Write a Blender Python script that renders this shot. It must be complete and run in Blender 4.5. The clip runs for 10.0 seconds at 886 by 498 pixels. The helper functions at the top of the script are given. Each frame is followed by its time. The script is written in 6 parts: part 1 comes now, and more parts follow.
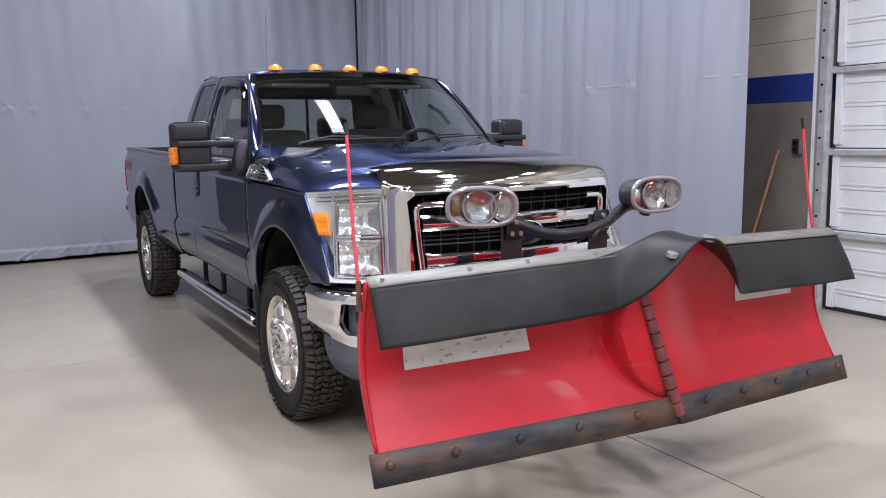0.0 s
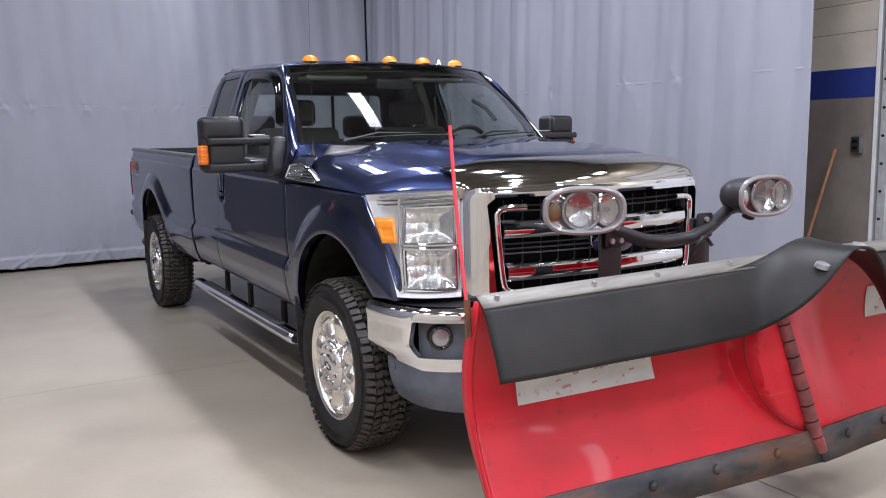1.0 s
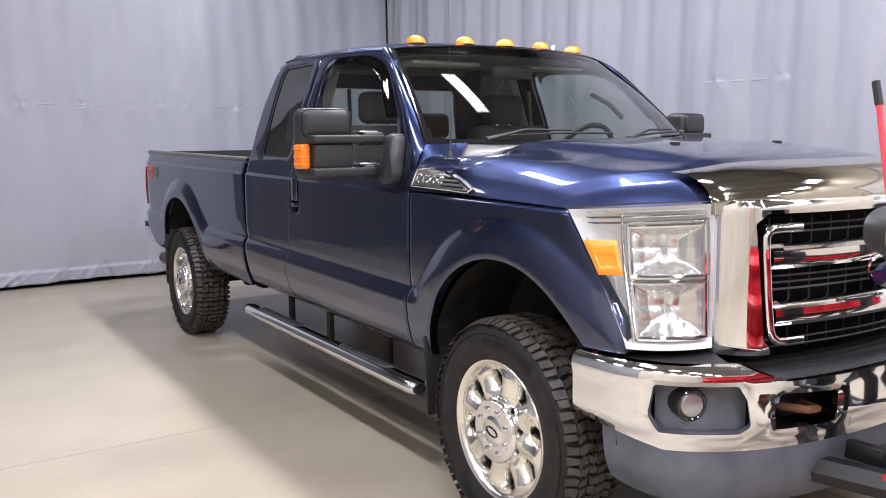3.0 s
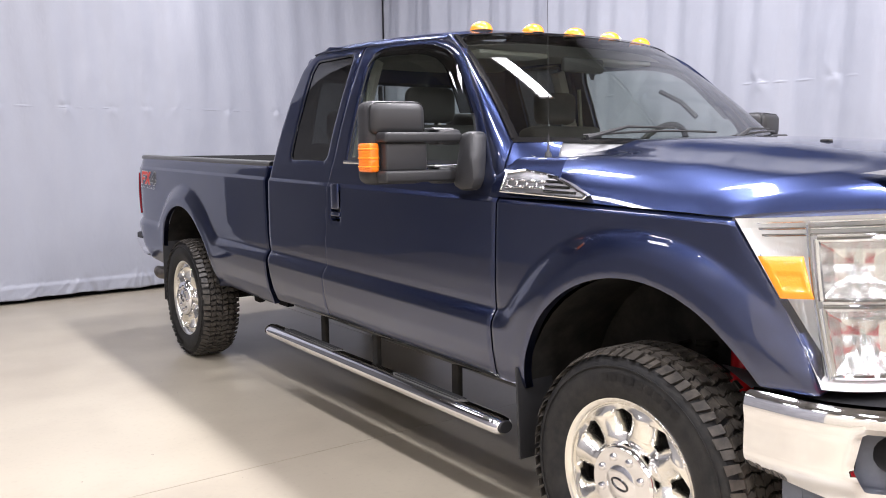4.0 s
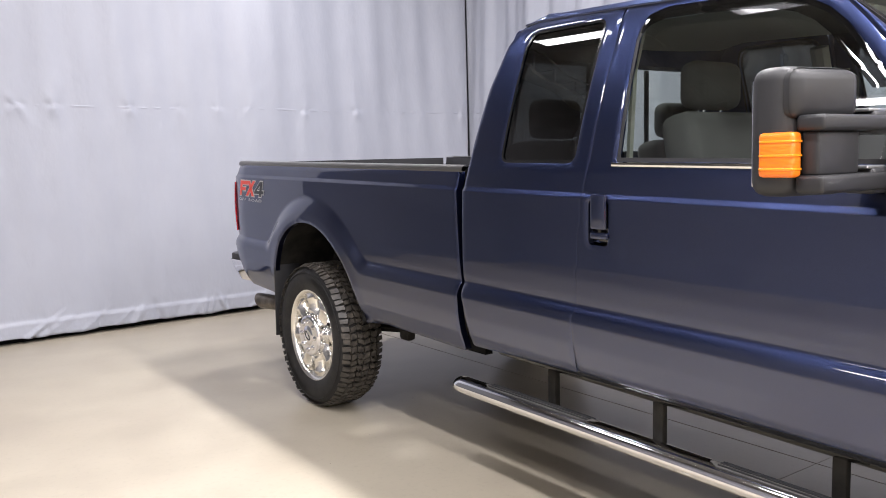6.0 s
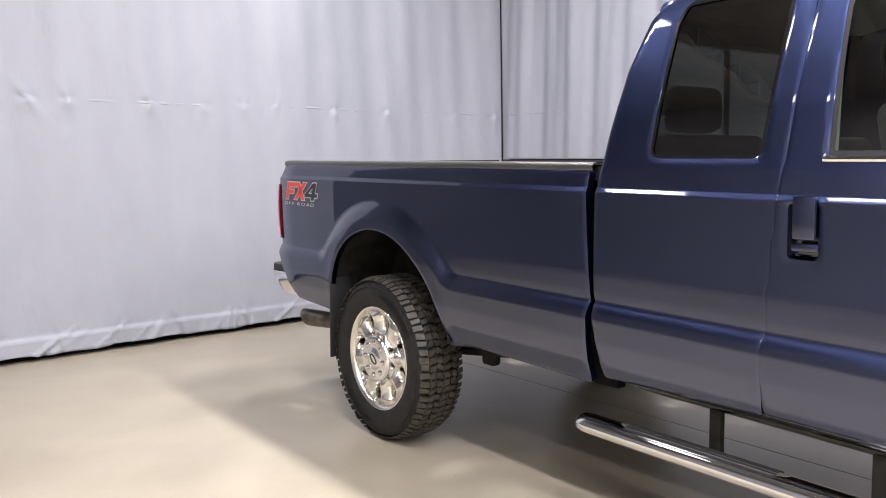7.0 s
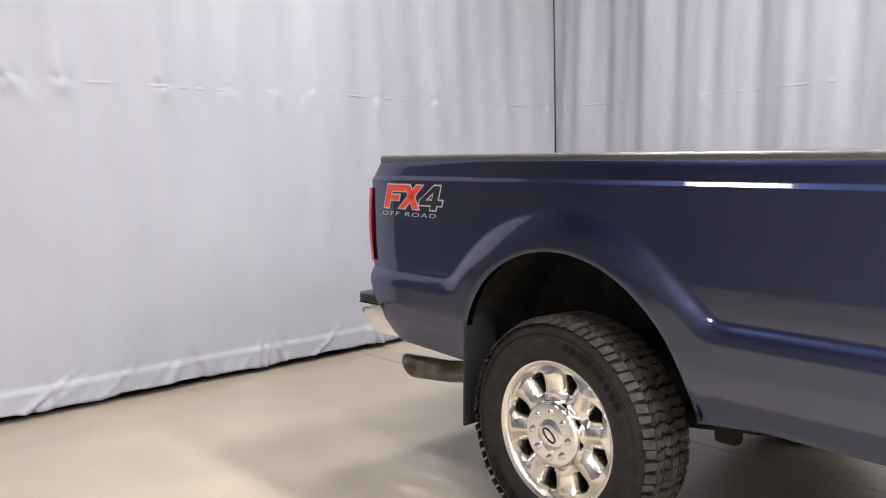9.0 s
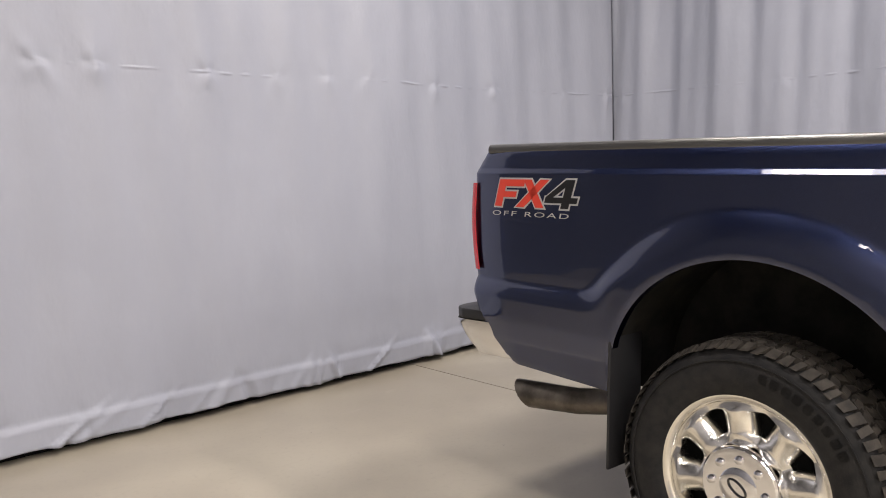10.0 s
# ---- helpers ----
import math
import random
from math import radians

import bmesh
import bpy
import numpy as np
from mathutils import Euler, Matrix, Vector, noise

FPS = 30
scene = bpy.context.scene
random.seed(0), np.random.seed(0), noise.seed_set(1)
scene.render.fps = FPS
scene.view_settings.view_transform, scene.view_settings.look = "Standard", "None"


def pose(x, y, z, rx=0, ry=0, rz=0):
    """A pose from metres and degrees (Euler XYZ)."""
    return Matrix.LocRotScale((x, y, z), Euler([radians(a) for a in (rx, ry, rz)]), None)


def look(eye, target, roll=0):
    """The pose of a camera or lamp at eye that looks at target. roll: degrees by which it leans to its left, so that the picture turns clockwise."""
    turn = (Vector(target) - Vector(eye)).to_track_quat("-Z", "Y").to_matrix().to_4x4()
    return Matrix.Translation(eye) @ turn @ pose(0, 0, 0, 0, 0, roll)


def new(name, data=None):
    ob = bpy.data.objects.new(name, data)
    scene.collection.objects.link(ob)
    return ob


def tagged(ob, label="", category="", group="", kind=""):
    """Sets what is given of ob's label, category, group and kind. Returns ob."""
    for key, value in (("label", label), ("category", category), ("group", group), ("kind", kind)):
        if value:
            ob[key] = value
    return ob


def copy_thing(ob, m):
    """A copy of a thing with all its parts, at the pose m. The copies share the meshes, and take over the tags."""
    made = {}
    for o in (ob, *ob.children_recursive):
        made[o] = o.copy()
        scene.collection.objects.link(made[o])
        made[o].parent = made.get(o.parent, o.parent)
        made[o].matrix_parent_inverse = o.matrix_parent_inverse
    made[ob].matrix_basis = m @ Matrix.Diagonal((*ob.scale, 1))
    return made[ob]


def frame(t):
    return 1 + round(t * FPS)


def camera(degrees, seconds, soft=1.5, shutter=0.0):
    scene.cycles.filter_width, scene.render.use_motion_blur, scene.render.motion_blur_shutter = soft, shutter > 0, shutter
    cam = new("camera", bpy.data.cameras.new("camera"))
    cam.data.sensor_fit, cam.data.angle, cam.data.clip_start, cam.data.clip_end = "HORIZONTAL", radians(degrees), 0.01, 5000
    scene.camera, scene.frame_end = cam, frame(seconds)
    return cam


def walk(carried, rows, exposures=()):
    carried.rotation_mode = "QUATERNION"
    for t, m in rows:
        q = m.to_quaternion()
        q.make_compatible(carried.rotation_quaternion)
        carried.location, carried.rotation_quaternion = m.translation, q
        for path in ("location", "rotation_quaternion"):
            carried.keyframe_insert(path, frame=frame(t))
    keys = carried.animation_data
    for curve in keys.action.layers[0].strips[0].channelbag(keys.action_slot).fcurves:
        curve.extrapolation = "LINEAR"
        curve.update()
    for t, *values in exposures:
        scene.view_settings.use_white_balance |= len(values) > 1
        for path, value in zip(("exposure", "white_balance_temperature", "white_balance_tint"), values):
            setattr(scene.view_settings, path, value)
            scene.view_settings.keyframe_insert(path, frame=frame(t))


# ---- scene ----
cam = camera(56.5, 10.0, soft=1.0)
PATH = [
    (0, (-2.283, -4.131, 1.492), (-1.313, -2.404, 1.216), -1.0),
    (0.5, (-2.342, -3.83, 1.47), (-1.356, -2.112, 1.197), -1.0),
    (1, (-2.396, -3.524, 1.459), (-1.396, -1.813, 1.191), -1.1),
    (1.5, (-2.485, -3.212, 1.458), (-1.476, -1.505, 1.19), -1.1),
    (2, (-2.554, -2.944, 1.442), (-1.531, -1.245, 1.18), -0.9),
    (2.5, (-2.606, -2.631, 1.441), (-1.563, -0.944, 1.183), -0.8),
    (4, (-2.778, -1.628, 1.402), (-1.624, -0.011, 1.171), -0.7),
    (4.5, (-2.844, -1.281, 1.398), (-1.675, 0.326, 1.175), -0.7),
    (5, (-2.938, -0.904, 1.406), (-1.774, 0.708, 1.185), -1.0),
    (5.5, (-2.979, -0.518, 1.41), (-1.827, 1.101, 1.186), -1.5),
    (7, (-3.084, 0.63, 1.362), (-1.894, 2.225, 1.164), -1.0),
    (7.5, (-3.12, 1.023, 1.353), (-1.906, 2.6, 1.161), -0.9),
    (8, (-3.111, 1.411, 1.357), (-1.877, 2.973, 1.161), -1.1),
    (8.5, (-3.082, 1.786, 1.342), (-1.814, 3.321, 1.153), -1.2),
    (9, (-3.042, 2.174, 1.348), (-1.755, 3.694, 1.157), -1.3),
    (9.5, (-3.02, 2.551, 1.338), (-1.719, 4.056, 1.141), -1.5),
    (10, (-3.019, 2.907, 1.341), (-1.728, 4.422, 1.143), -1.9),
]
EXPOSURE = ((0, -0.3, 5650, 14), (2.5, 0.08, 5950, 13), (4, 0.66, 6100, 13), (4.5, 0.76, 6120, 13), (5.5, 0.84, 6180, 12), (7.5, 0.87, 6400, 11), (9, 0.87, 6500, 12), (10, 0.5, 6650, 11))
walk(cam, [(t, look(eye, target, roll)) for t, eye, target, roll in PATH], EXPOSURE)

# ---- world and lamps ----
world = bpy.data.worlds.new("world")
scene.world = world
world.use_nodes = True
wbg = world.node_tree.nodes["Background"]
wbg.inputs["Color"].default_value = (0.62, 0.68, 0.8, 1)
wbg.inputs["Strength"].default_value = 0.05

LAMP_POWER = 58.0   # one strip lamp, watts
CEIL = 5.2


# ---- small tools ----
def mat(name, color, rough=0.5, metal=0.0, coat=0.0, spec=0.5):
    m = bpy.data.materials.new(name)
    m.use_nodes = True
    b = m.node_tree.nodes["Principled BSDF"]
    b.inputs["Base Color"].default_value = (*color, 1)
    b.inputs["Roughness"].default_value = rough
    b.inputs["Metallic"].default_value = metal
    b.inputs["Coat Weight"].default_value = coat
    b.inputs["Coat Roughness"].default_value = 0.015
    b.inputs["Coat IOR"].default_value = 1.7
    b.inputs["Specular IOR Level"].default_value = spec
    return m


def node(m, kind, **values):
    n = m.node_tree.nodes.new(kind)
    for key, v in values.items():
        n.inputs[key].default_value = v
    return n


def wire(m, a, out, b, inp):
    m.node_tree.links.new(a.outputs[out], b.inputs[inp])


def coords(m, scale=(1, 1, 1)):
    tc = m.node_tree.nodes.new("ShaderNodeTexCoord")
    mp = m.node_tree.nodes.new("ShaderNodeMapping")
    mp.inputs["Scale"].default_value = scale
    wire(m, tc, "Object", mp, "Vector")
    return mp


def vary(m, c1, c2, scale, lo=0.35, hi=0.65, detail=6, stretch=(1, 1, 1), c3=None, scale3=1.0, amount3=0.5, lo3=0.5, hi3=0.7, detail3=8):
    """Base colour that drifts between two colours, with an optional third in patches."""
    b = m.node_tree.nodes["Principled BSDF"]
    mp = coords(m, stretch)
    n = node(m, "ShaderNodeTexNoise", Scale=scale, Detail=detail, Roughness=0.6)
    wire(m, mp, "Vector", n, "Vector")
    r = m.node_tree.nodes.new("ShaderNodeValToRGB")
    r.color_ramp.elements[0].position, r.color_ramp.elements[1].position = lo, hi
    r.color_ramp.elements[0].color, r.color_ramp.elements[1].color = (*c1, 1), (*c2, 1)
    wire(m, n, "Fac", r, "Fac")
    out = r
    if c3:
        n3 = node(m, "ShaderNodeTexNoise", Scale=scale3, Detail=detail3, Roughness=0.6)
        wire(m, mp, "Vector", n3, "Vector")
        r3 = m.node_tree.nodes.new("ShaderNodeValToRGB")
        r3.color_ramp.elements[0].position, r3.color_ramp.elements[1].position = lo3, hi3
        r3.color_ramp.elements[0].color, r3.color_ramp.elements[1].color = (0, 0, 0, 1), (amount3,) * 3 + (1,)
        wire(m, n3, "Fac", r3, "Fac")
        mx = m.node_tree.nodes.new("ShaderNodeMix")
        mx.data_type = "RGBA"
        wire(m, r3, "Color", mx, "Factor")
        m.node_tree.links.new(r.outputs["Color"], mx.inputs[6])
        mx.inputs[7].default_value = (*c3, 1)
        m.node_tree.links.new(mx.outputs[2], b.inputs["Base Color"])
        return m
    wire(m, out, "Color", b, "Base Color")
    return m


def rough_vary(m, lo, hi, scale, detail=5):
    b = m.node_tree.nodes["Principled BSDF"]
    n = node(m, "ShaderNodeTexNoise", Scale=scale, Detail=detail)
    wire(m, coords(m), "Vector", n, "Vector")
    r = m.node_tree.nodes.new("ShaderNodeMapRange")
    r.inputs["From Min"].default_value, r.inputs["From Max"].default_value = 0.2, 0.8
    r.inputs["To Min"].default_value, r.inputs["To Max"].default_value = lo, hi
    wire(m, n, "Fac", r, "Value")
    wire(m, r, "Result", b, "Roughness")
    return m


def bump(m, scale, strength, distance=0.01, stretch=(1, 1, 1), detail=4):
    b = m.node_tree.nodes["Principled BSDF"]
    n = node(m, "ShaderNodeTexNoise", Scale=scale, Detail=detail)
    wire(m, coords(m, stretch), "Vector", n, "Vector")
    k = m.node_tree.nodes.new("ShaderNodeBump")
    k.inputs["Strength"].default_value, k.inputs["Distance"].default_value = strength, distance
    wire(m, n, "Fac", k, "Height")
    wire(m, k, "Normal", b, "Normal")
    return m


def scratches(m, dark, stretch, scale, lo, hi, amount):
    """Fine worn lines laid over a material's colour."""
    b = m.node_tree.nodes["Principled BSDF"]
    old = b.inputs["Base Color"].links[0].from_socket
    n = node(m, "ShaderNodeTexNoise", Scale=scale, Detail=3)
    wire(m, coords(m, stretch), "Vector", n, "Vector")
    r = m.node_tree.nodes.new("ShaderNodeMapRange")
    r.inputs["From Min"].default_value, r.inputs["From Max"].default_value = lo, hi
    r.inputs["To Max"].default_value = amount
    wire(m, n, "Fac", r, "Value")
    mx = m.node_tree.nodes.new("ShaderNodeMix")
    mx.data_type = "RGBA"
    wire(m, r, "Result", mx, "Factor")
    m.node_tree.links.new(old, mx.inputs[6])
    mx.inputs[7].default_value = (*dark, 1)
    m.node_tree.links.new(mx.outputs[2], b.inputs["Base Color"])
    return m


def glass(name, tint, ior=1.5, rough=0.0):
    """A thin pane: tinted see-through with a Fresnel gloss."""
    m = bpy.data.materials.new(name)
    m.use_nodes = True
    t = m.node_tree
    t.nodes.remove(t.nodes["Principled BSDF"])
    tr = node(m, "ShaderNodeBsdfTransparent", Color=(*tint, 1))
    gl = node(m, "ShaderNodeBsdfGlossy", Roughness=rough)
    lw = node(m, "ShaderNodeLayerWeight", Blend=0.5)
    pw = t.nodes.new("ShaderNodeMath")
    pw.operation = "POWER"
    pw.inputs[1].default_value = 5.0
    t.links.new(lw.outputs["Facing"], pw.inputs[0])
    fr = t.nodes.new("ShaderNodeMath")
    fr.operation = "MULTIPLY_ADD"
    r0 = 2 * ((ior - 1) / (ior + 1)) ** 2
    fr.inputs[1].default_value, fr.inputs[2].default_value = 1 - r0, r0
    t.links.new(pw.outputs[0], fr.inputs[0])
    mx = t.nodes.new("ShaderNodeMixShader")
    t.links.new(fr.outputs[0], mx.inputs["Fac"])
    t.links.new(tr.outputs[0], mx.inputs[1])
    t.links.new(gl.outputs[0], mx.inputs[2])
    t.links.new(mx.outputs[0], t.nodes["Material Output"].inputs["Surface"])
    return m


def glow(name, color, strength):
    m = bpy.data.materials.new(name)
    m.use_nodes = True
    b = m.node_tree.nodes["Principled BSDF"]
    b.inputs["Base Color"].default_value = (0.8, 0.8, 0.8, 1)
    b.inputs["Emission Color"].default_value = (*color, 1)
    b.inputs["Emission Strength"].default_value = strength
    return m


def thing(name, label, category, group="", kind="", at=(0, 0, 0)):
    ob = new(name)
    ob.location = at
    ob.empty_display_size = 0.1
    return tagged(ob, label, category, group, kind)


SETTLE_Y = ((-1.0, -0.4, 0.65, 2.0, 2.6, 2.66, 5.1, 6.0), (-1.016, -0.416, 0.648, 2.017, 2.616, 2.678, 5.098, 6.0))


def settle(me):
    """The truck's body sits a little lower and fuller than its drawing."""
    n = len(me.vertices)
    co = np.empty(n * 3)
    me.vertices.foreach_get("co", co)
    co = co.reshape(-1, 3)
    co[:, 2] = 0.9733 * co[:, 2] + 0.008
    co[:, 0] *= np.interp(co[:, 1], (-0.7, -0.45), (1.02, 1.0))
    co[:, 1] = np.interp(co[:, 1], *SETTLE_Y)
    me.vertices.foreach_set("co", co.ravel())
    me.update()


def part(name, bm, material, parent=None, label="", smooth=40):
    """Links a bmesh (or mesh) as one mesh object under a thing or a part."""
    if isinstance(bm, bmesh.types.BMesh):
        me = bpy.data.meshes.new(name)
        bm.normal_update()
        if smooth:
            lim = radians(smooth)
            for f in bm.faces:
                f.smooth = True
            for e in bm.edges:
                if len(e.link_faces) == 2 and e.calc_face_angle(0) > lim:
                    e.smooth = False
        bm.to_mesh(me)
        bm.free()
    else:
        me = bm
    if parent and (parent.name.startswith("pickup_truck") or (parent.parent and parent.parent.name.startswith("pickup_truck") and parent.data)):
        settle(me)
    if not me.materials:
        me.materials.append(material)
    ob = new(name, me)
    if parent:
        ob.parent = parent
        ob.matrix_parent_inverse = Matrix.Translation(-parent.matrix_basis.translation) if parent.parent is None else Matrix()
    if label:
        tagged(ob, label)
    return ob


def grid(nu, nv, fn, close_u=False, bm=None):
    """A sheet of nu x nv points, fn(u, v) with u, v from 0 to 1."""
    bm = bm or bmesh.new()
    cols = nu if close_u else nu
    vs = [[bm.verts.new(fn(i / (nu if close_u else nu - 1), j / (nv - 1))) for j in range(nv)] for i in range(cols)]
    for i in range(cols if close_u else cols - 1):
        k = (i + 1) % cols
        for j in range(nv - 1):
            bm.faces.new((vs[i][j], vs[k][j], vs[k][j + 1], vs[i][j + 1]))
    return bm


def lathe(profile, n=48, bm=None, arc=None):
    """Turns (radius, x) pairs round the x axis."""
    bm = bm or bmesh.new()
    rings = []
    for r, x in profile:
        rings.append([bm.verts.new((x, r * math.cos(2 * math.pi * i / n), r * math.sin(2 * math.pi * i / n))) for i in range(n)])
    for a, b in zip(rings, rings[1:]):
        for i in range(n):
            k = (i + 1) % n
            bm.faces.new((a[i], a[k], b[k], b[i]))
    return bm


def box(x0, x1, y0, y1, z0, z1, bevel=0.0, seg=2, bm=None, m=None):
    """A box between two corners with rounded edges."""
    own = bmesh.new()
    bmesh.ops.create_cube(own, size=1.0)
    bmesh.ops.scale(own, vec=(x1 - x0, y1 - y0, z1 - z0), verts=own.verts)
    if bevel:
        bmesh.ops.bevel(own, geom=list(own.edges), offset=bevel, segments=seg, profile=0.5, affect="EDGES")
    bmesh.ops.translate(own, vec=((x0 + x1) / 2, (y0 + y1) / 2, (z0 + z1) / 2), verts=own.verts)
    if m:
        own.transform(m)
    return merge(bm, own) if bm else own


def merge(bm, other):
    me = bpy.data.meshes.new("tmp")
    other.to_mesh(me)
    other.free()
    bm.from_mesh(me)
    bpy.data.meshes.remove(me)
    return bm


def tube(points, r, n=10, bm=None, flat=1.0, caps=True):
    """A round rod along points; r may be a number or one per point. flat squeezes it in height."""
    bm = bm or bmesh.new()
    pts = [Vector(p) for p in points]
    rs = r if isinstance(r, (list, tuple)) else [r] * len(pts)
    rings, side = [], None
    for i, p in enumerate(pts):
        d = (pts[min(i + 1, len(pts) - 1)] - pts[max(i - 1, 0)]).normalized()
        if side is None:
            side = d.cross(Vector((0, 0, 1)))
            if side.length < 0.1:
                side = Vector((1, 0, 0))
        side = (side - d * side.dot(d)).normalized()
        up = side.cross(d)
        rings.append([bm.verts.new(p + rs[i] * (side * math.cos(2 * math.pi * k / n) + flat * up * math.sin(2 * math.pi * k / n))) for k in range(n)])
    for a, b in zip(rings, rings[1:]):
        for k in range(n):
            q = (k + 1) % n
            bm.faces.new((a[k], a[q], b[q], b[k]))
    if caps:
        bm.faces.new(rings[0][::-1])
        bm.faces.new(rings[-1])
    return bm


def prism(outline, depth, m=None, bevel=0.0, bm=None):
    """A flat outline in x, y, given depth along z."""
    own = bmesh.new()
    f = own.faces.new([own.verts.new((x, y, 0)) for x, y in outline])
    ex = bmesh.ops.extrude_face_region(own, geom=[f])
    bmesh.ops.translate(own, vec=(0, 0, depth), verts=[v for v in ex["geom"] if isinstance(v, bmesh.types.BMVert)])
    bmesh.ops.recalc_face_normals(own, faces=own.faces)
    if bevel:
        bmesh.ops.bevel(own, geom=list(own.edges), offset=bevel, segments=2, profile=0.5, affect="EDGES")
    if m:
        own.transform(m)
    return merge(bm, own) if bm else own


def sd_poly(pts, r=0.0):
    """Distance to a polygon with corners rounded by r; negative inside."""
    P = [Vector((a, b)) for a, b in pts]
    if r:
        c = sum(P, Vector((0, 0))) / len(P)
        area = sum(a.x * b.y - b.x * a.y for a, b in zip(P, P[1:] + P[:1]))
        out = []
        for i, p in enumerate(P):
            a, b = (P[i - 1] - p).normalized(), (P[(i + 1) % len(P)] - p).normalized()
            s = max(0.2, math.sin(math.acos(max(-1, min(1, a.dot(b))))))
            turn = (p - P[i - 1]).cross(P[(i + 1) % len(P)] - p) * area
            out.append(p + (a + b) * (r / s) * (1 if turn > 0 else -1) if s > 0.25 else p + (Vector((a.y, -a.x)) * r * (1 if area < 0 else -1)))
        P = out
    Q = np.array([tuple(p) for p in P])
    R = np.roll(Q, -1, axis=0)

    def sd(y, z):
        p = np.array((y, z))
        e, w = R - Q, p - Q
        k = np.clip((w * e).sum(1) / (e * e).sum(1), 0, 1)
        d = math.sqrt((((w - e * k[:, None]) ** 2).sum(1)).min())
        c1, c2 = Q[:, 1] <= z, R[:, 1] > z
        cr = e[:, 0] * w[:, 1] - e[:, 1] * w[:, 0]
        wn = int((c1 & c2 & (cr > 0)).sum()) - int((~c1 & ~c2 & (cr < 0)).sum())
        return (-d if wn else d) - r
    return sd


def panel(sd, y0, y1, z0, z1, step, place, lip=0.02, inward=None, fine=()):
    """A sheet-metal panel: the cells of a fine net inside sd < 0, its edge drawn onto sd = 0 and turned inward by lip.
    place(y, z) gives the point in space, inward the way the lip turns, fine bands (from, to, count) of closer lines."""
    ny, nz = max(2, int((y1 - y0) / step)), max(2, int((z1 - z0) / step))
    ys = np.linspace(y0, y1, ny + 1)
    zs = [z for z in np.linspace(z0, z1, nz + 1) if not any(a - 0.003 < z < b + 0.003 for a, b, _ in fine)]
    for a, b, k in fine:
        zs += [z for z in np.linspace(a, b, k) if z0 <= z <= z1]
    zs = sorted(zs)
    keep = {}
    cells = []
    for i in range(ny):
        for j in range(len(zs) - 1):
            if sd((ys[i] + ys[i + 1]) / 2, (zs[j] + zs[j + 1]) / 2) < 0:
                cells.append(((i, j), (i + 1, j), (i + 1, j + 1), (i, j + 1)))
    count = {}
    for c in cells:
        for k in c:
            count[k] = count.get(k, 0) + 1
    bm = bmesh.new()
    edge = set()
    for k, n in count.items():
        y, z = float(ys[k[0]]), float(zs[k[1]])
        if n < 4:
            edge.add(k)
            h = 0.001
            for _ in range(3):
                d = sd(y, z)
                gy, gz = (sd(y + h, z) - sd(y - h, z)) / (2 * h), (sd(y, z + h) - sd(y, z - h)) / (2 * h)
                g = max(0.3, gy * gy + gz * gz)
                y, z = y - d * gy / g, z - d * gz / g
        keep[k] = bm.verts.new(place(y, z))
    for c in cells:
        bm.faces.new([keep[k] for k in c])
    if lip:
        vec = Vector(inward or (1, 0, 0)) * lip
        rim = [e for e in bm.edges if len(e.link_faces) == 1]
        ex = bmesh.ops.extrude_edge_only(bm, edges=rim)
        bmesh.ops.translate(bm, vec=vec, verts=[v for v in ex["geom"] if isinstance(v, bmesh.types.BMVert)])
    bmesh.ops.recalc_face_normals(bm, faces=bm.faces)
    return bm


def smooth01(a, b, x):
    t = max(0.0, min(1.0, (x - a) / (b - a)))
    return t * t * (3 - 2 * t)


def curve(xs, ys, x):
    return float(np.interp(x, xs, ys))


def soft_curve(xs, ys, x, w):
    return sum(curve(xs, ys, x + w * k) for k in (-1, -0.5, 0, 0.5, 1)) / 5


# ---- materials ----
M_PAINT = mat("blue_metallic_paint", (0.008, 0.018, 0.07), 0.33, 1.0, 1.0, 0.2)
M_PAINT.node_tree.nodes["Principled BSDF"].inputs["Coat IOR"].default_value = 1.7
M_PAINT.node_tree.nodes["Principled BSDF"].inputs["Specular Tint"].default_value = (0.6, 0.62, 0.7, 1)
vary(M_PAINT, (0.022, 0.031, 0.080), (0.037, 0.051, 0.130), 900, 0.3, 0.7, 2)
M_CHROME = mat("chrome", (0.82, 0.82, 0.84), 0.06, 1.0)
M_SHIELD = mat("smoked_chrome", (0.5, 0.48, 0.44), 0.06, 1.0)
M_ALU = mat("polished_aluminium", (0.86, 0.84, 0.79), 0.18, 1.0)
rough_vary(M_ALU, 0.17, 0.27, 4, 1)
M_RAIL = mat("satin_grey_rail", (0.2, 0.195, 0.185), 0.33, 0.9)
rough_vary(M_RAIL, 0.26, 0.4, 6)
M_BLACK = mat("black_plastic", (0.022, 0.022, 0.024), 0.45, spec=0.4)
bump(M_BLACK, 500, 0.15, 0.002)
M_BLACKGLOSS = mat("gloss_black", (0.008, 0.008, 0.009), 0.12, 0, 0.6)
M_CHASSIS = mat("underbody_black", (0.012, 0.012, 0.012), 0.8, spec=0.12)
vary(M_CHASSIS, (0.012, 0.012, 0.012), (0.03, 0.028, 0.025), 9)
M_RUST = mat("rusty_steel", (0.09, 0.05, 0.03), 0.75, 0.2)
vary(M_RUST, (0.08, 0.05, 0.035), (0.24, 0.10, 0.045), 14)
M_TYRE = mat("tyre_rubber", (0.014, 0.014, 0.015), 0.6, spec=0.3)
vary(M_TYRE, (0.010, 0.010, 0.011), (0.022, 0.021, 0.02), 25)
bump(M_TYRE, 220, 0.25, 0.003)
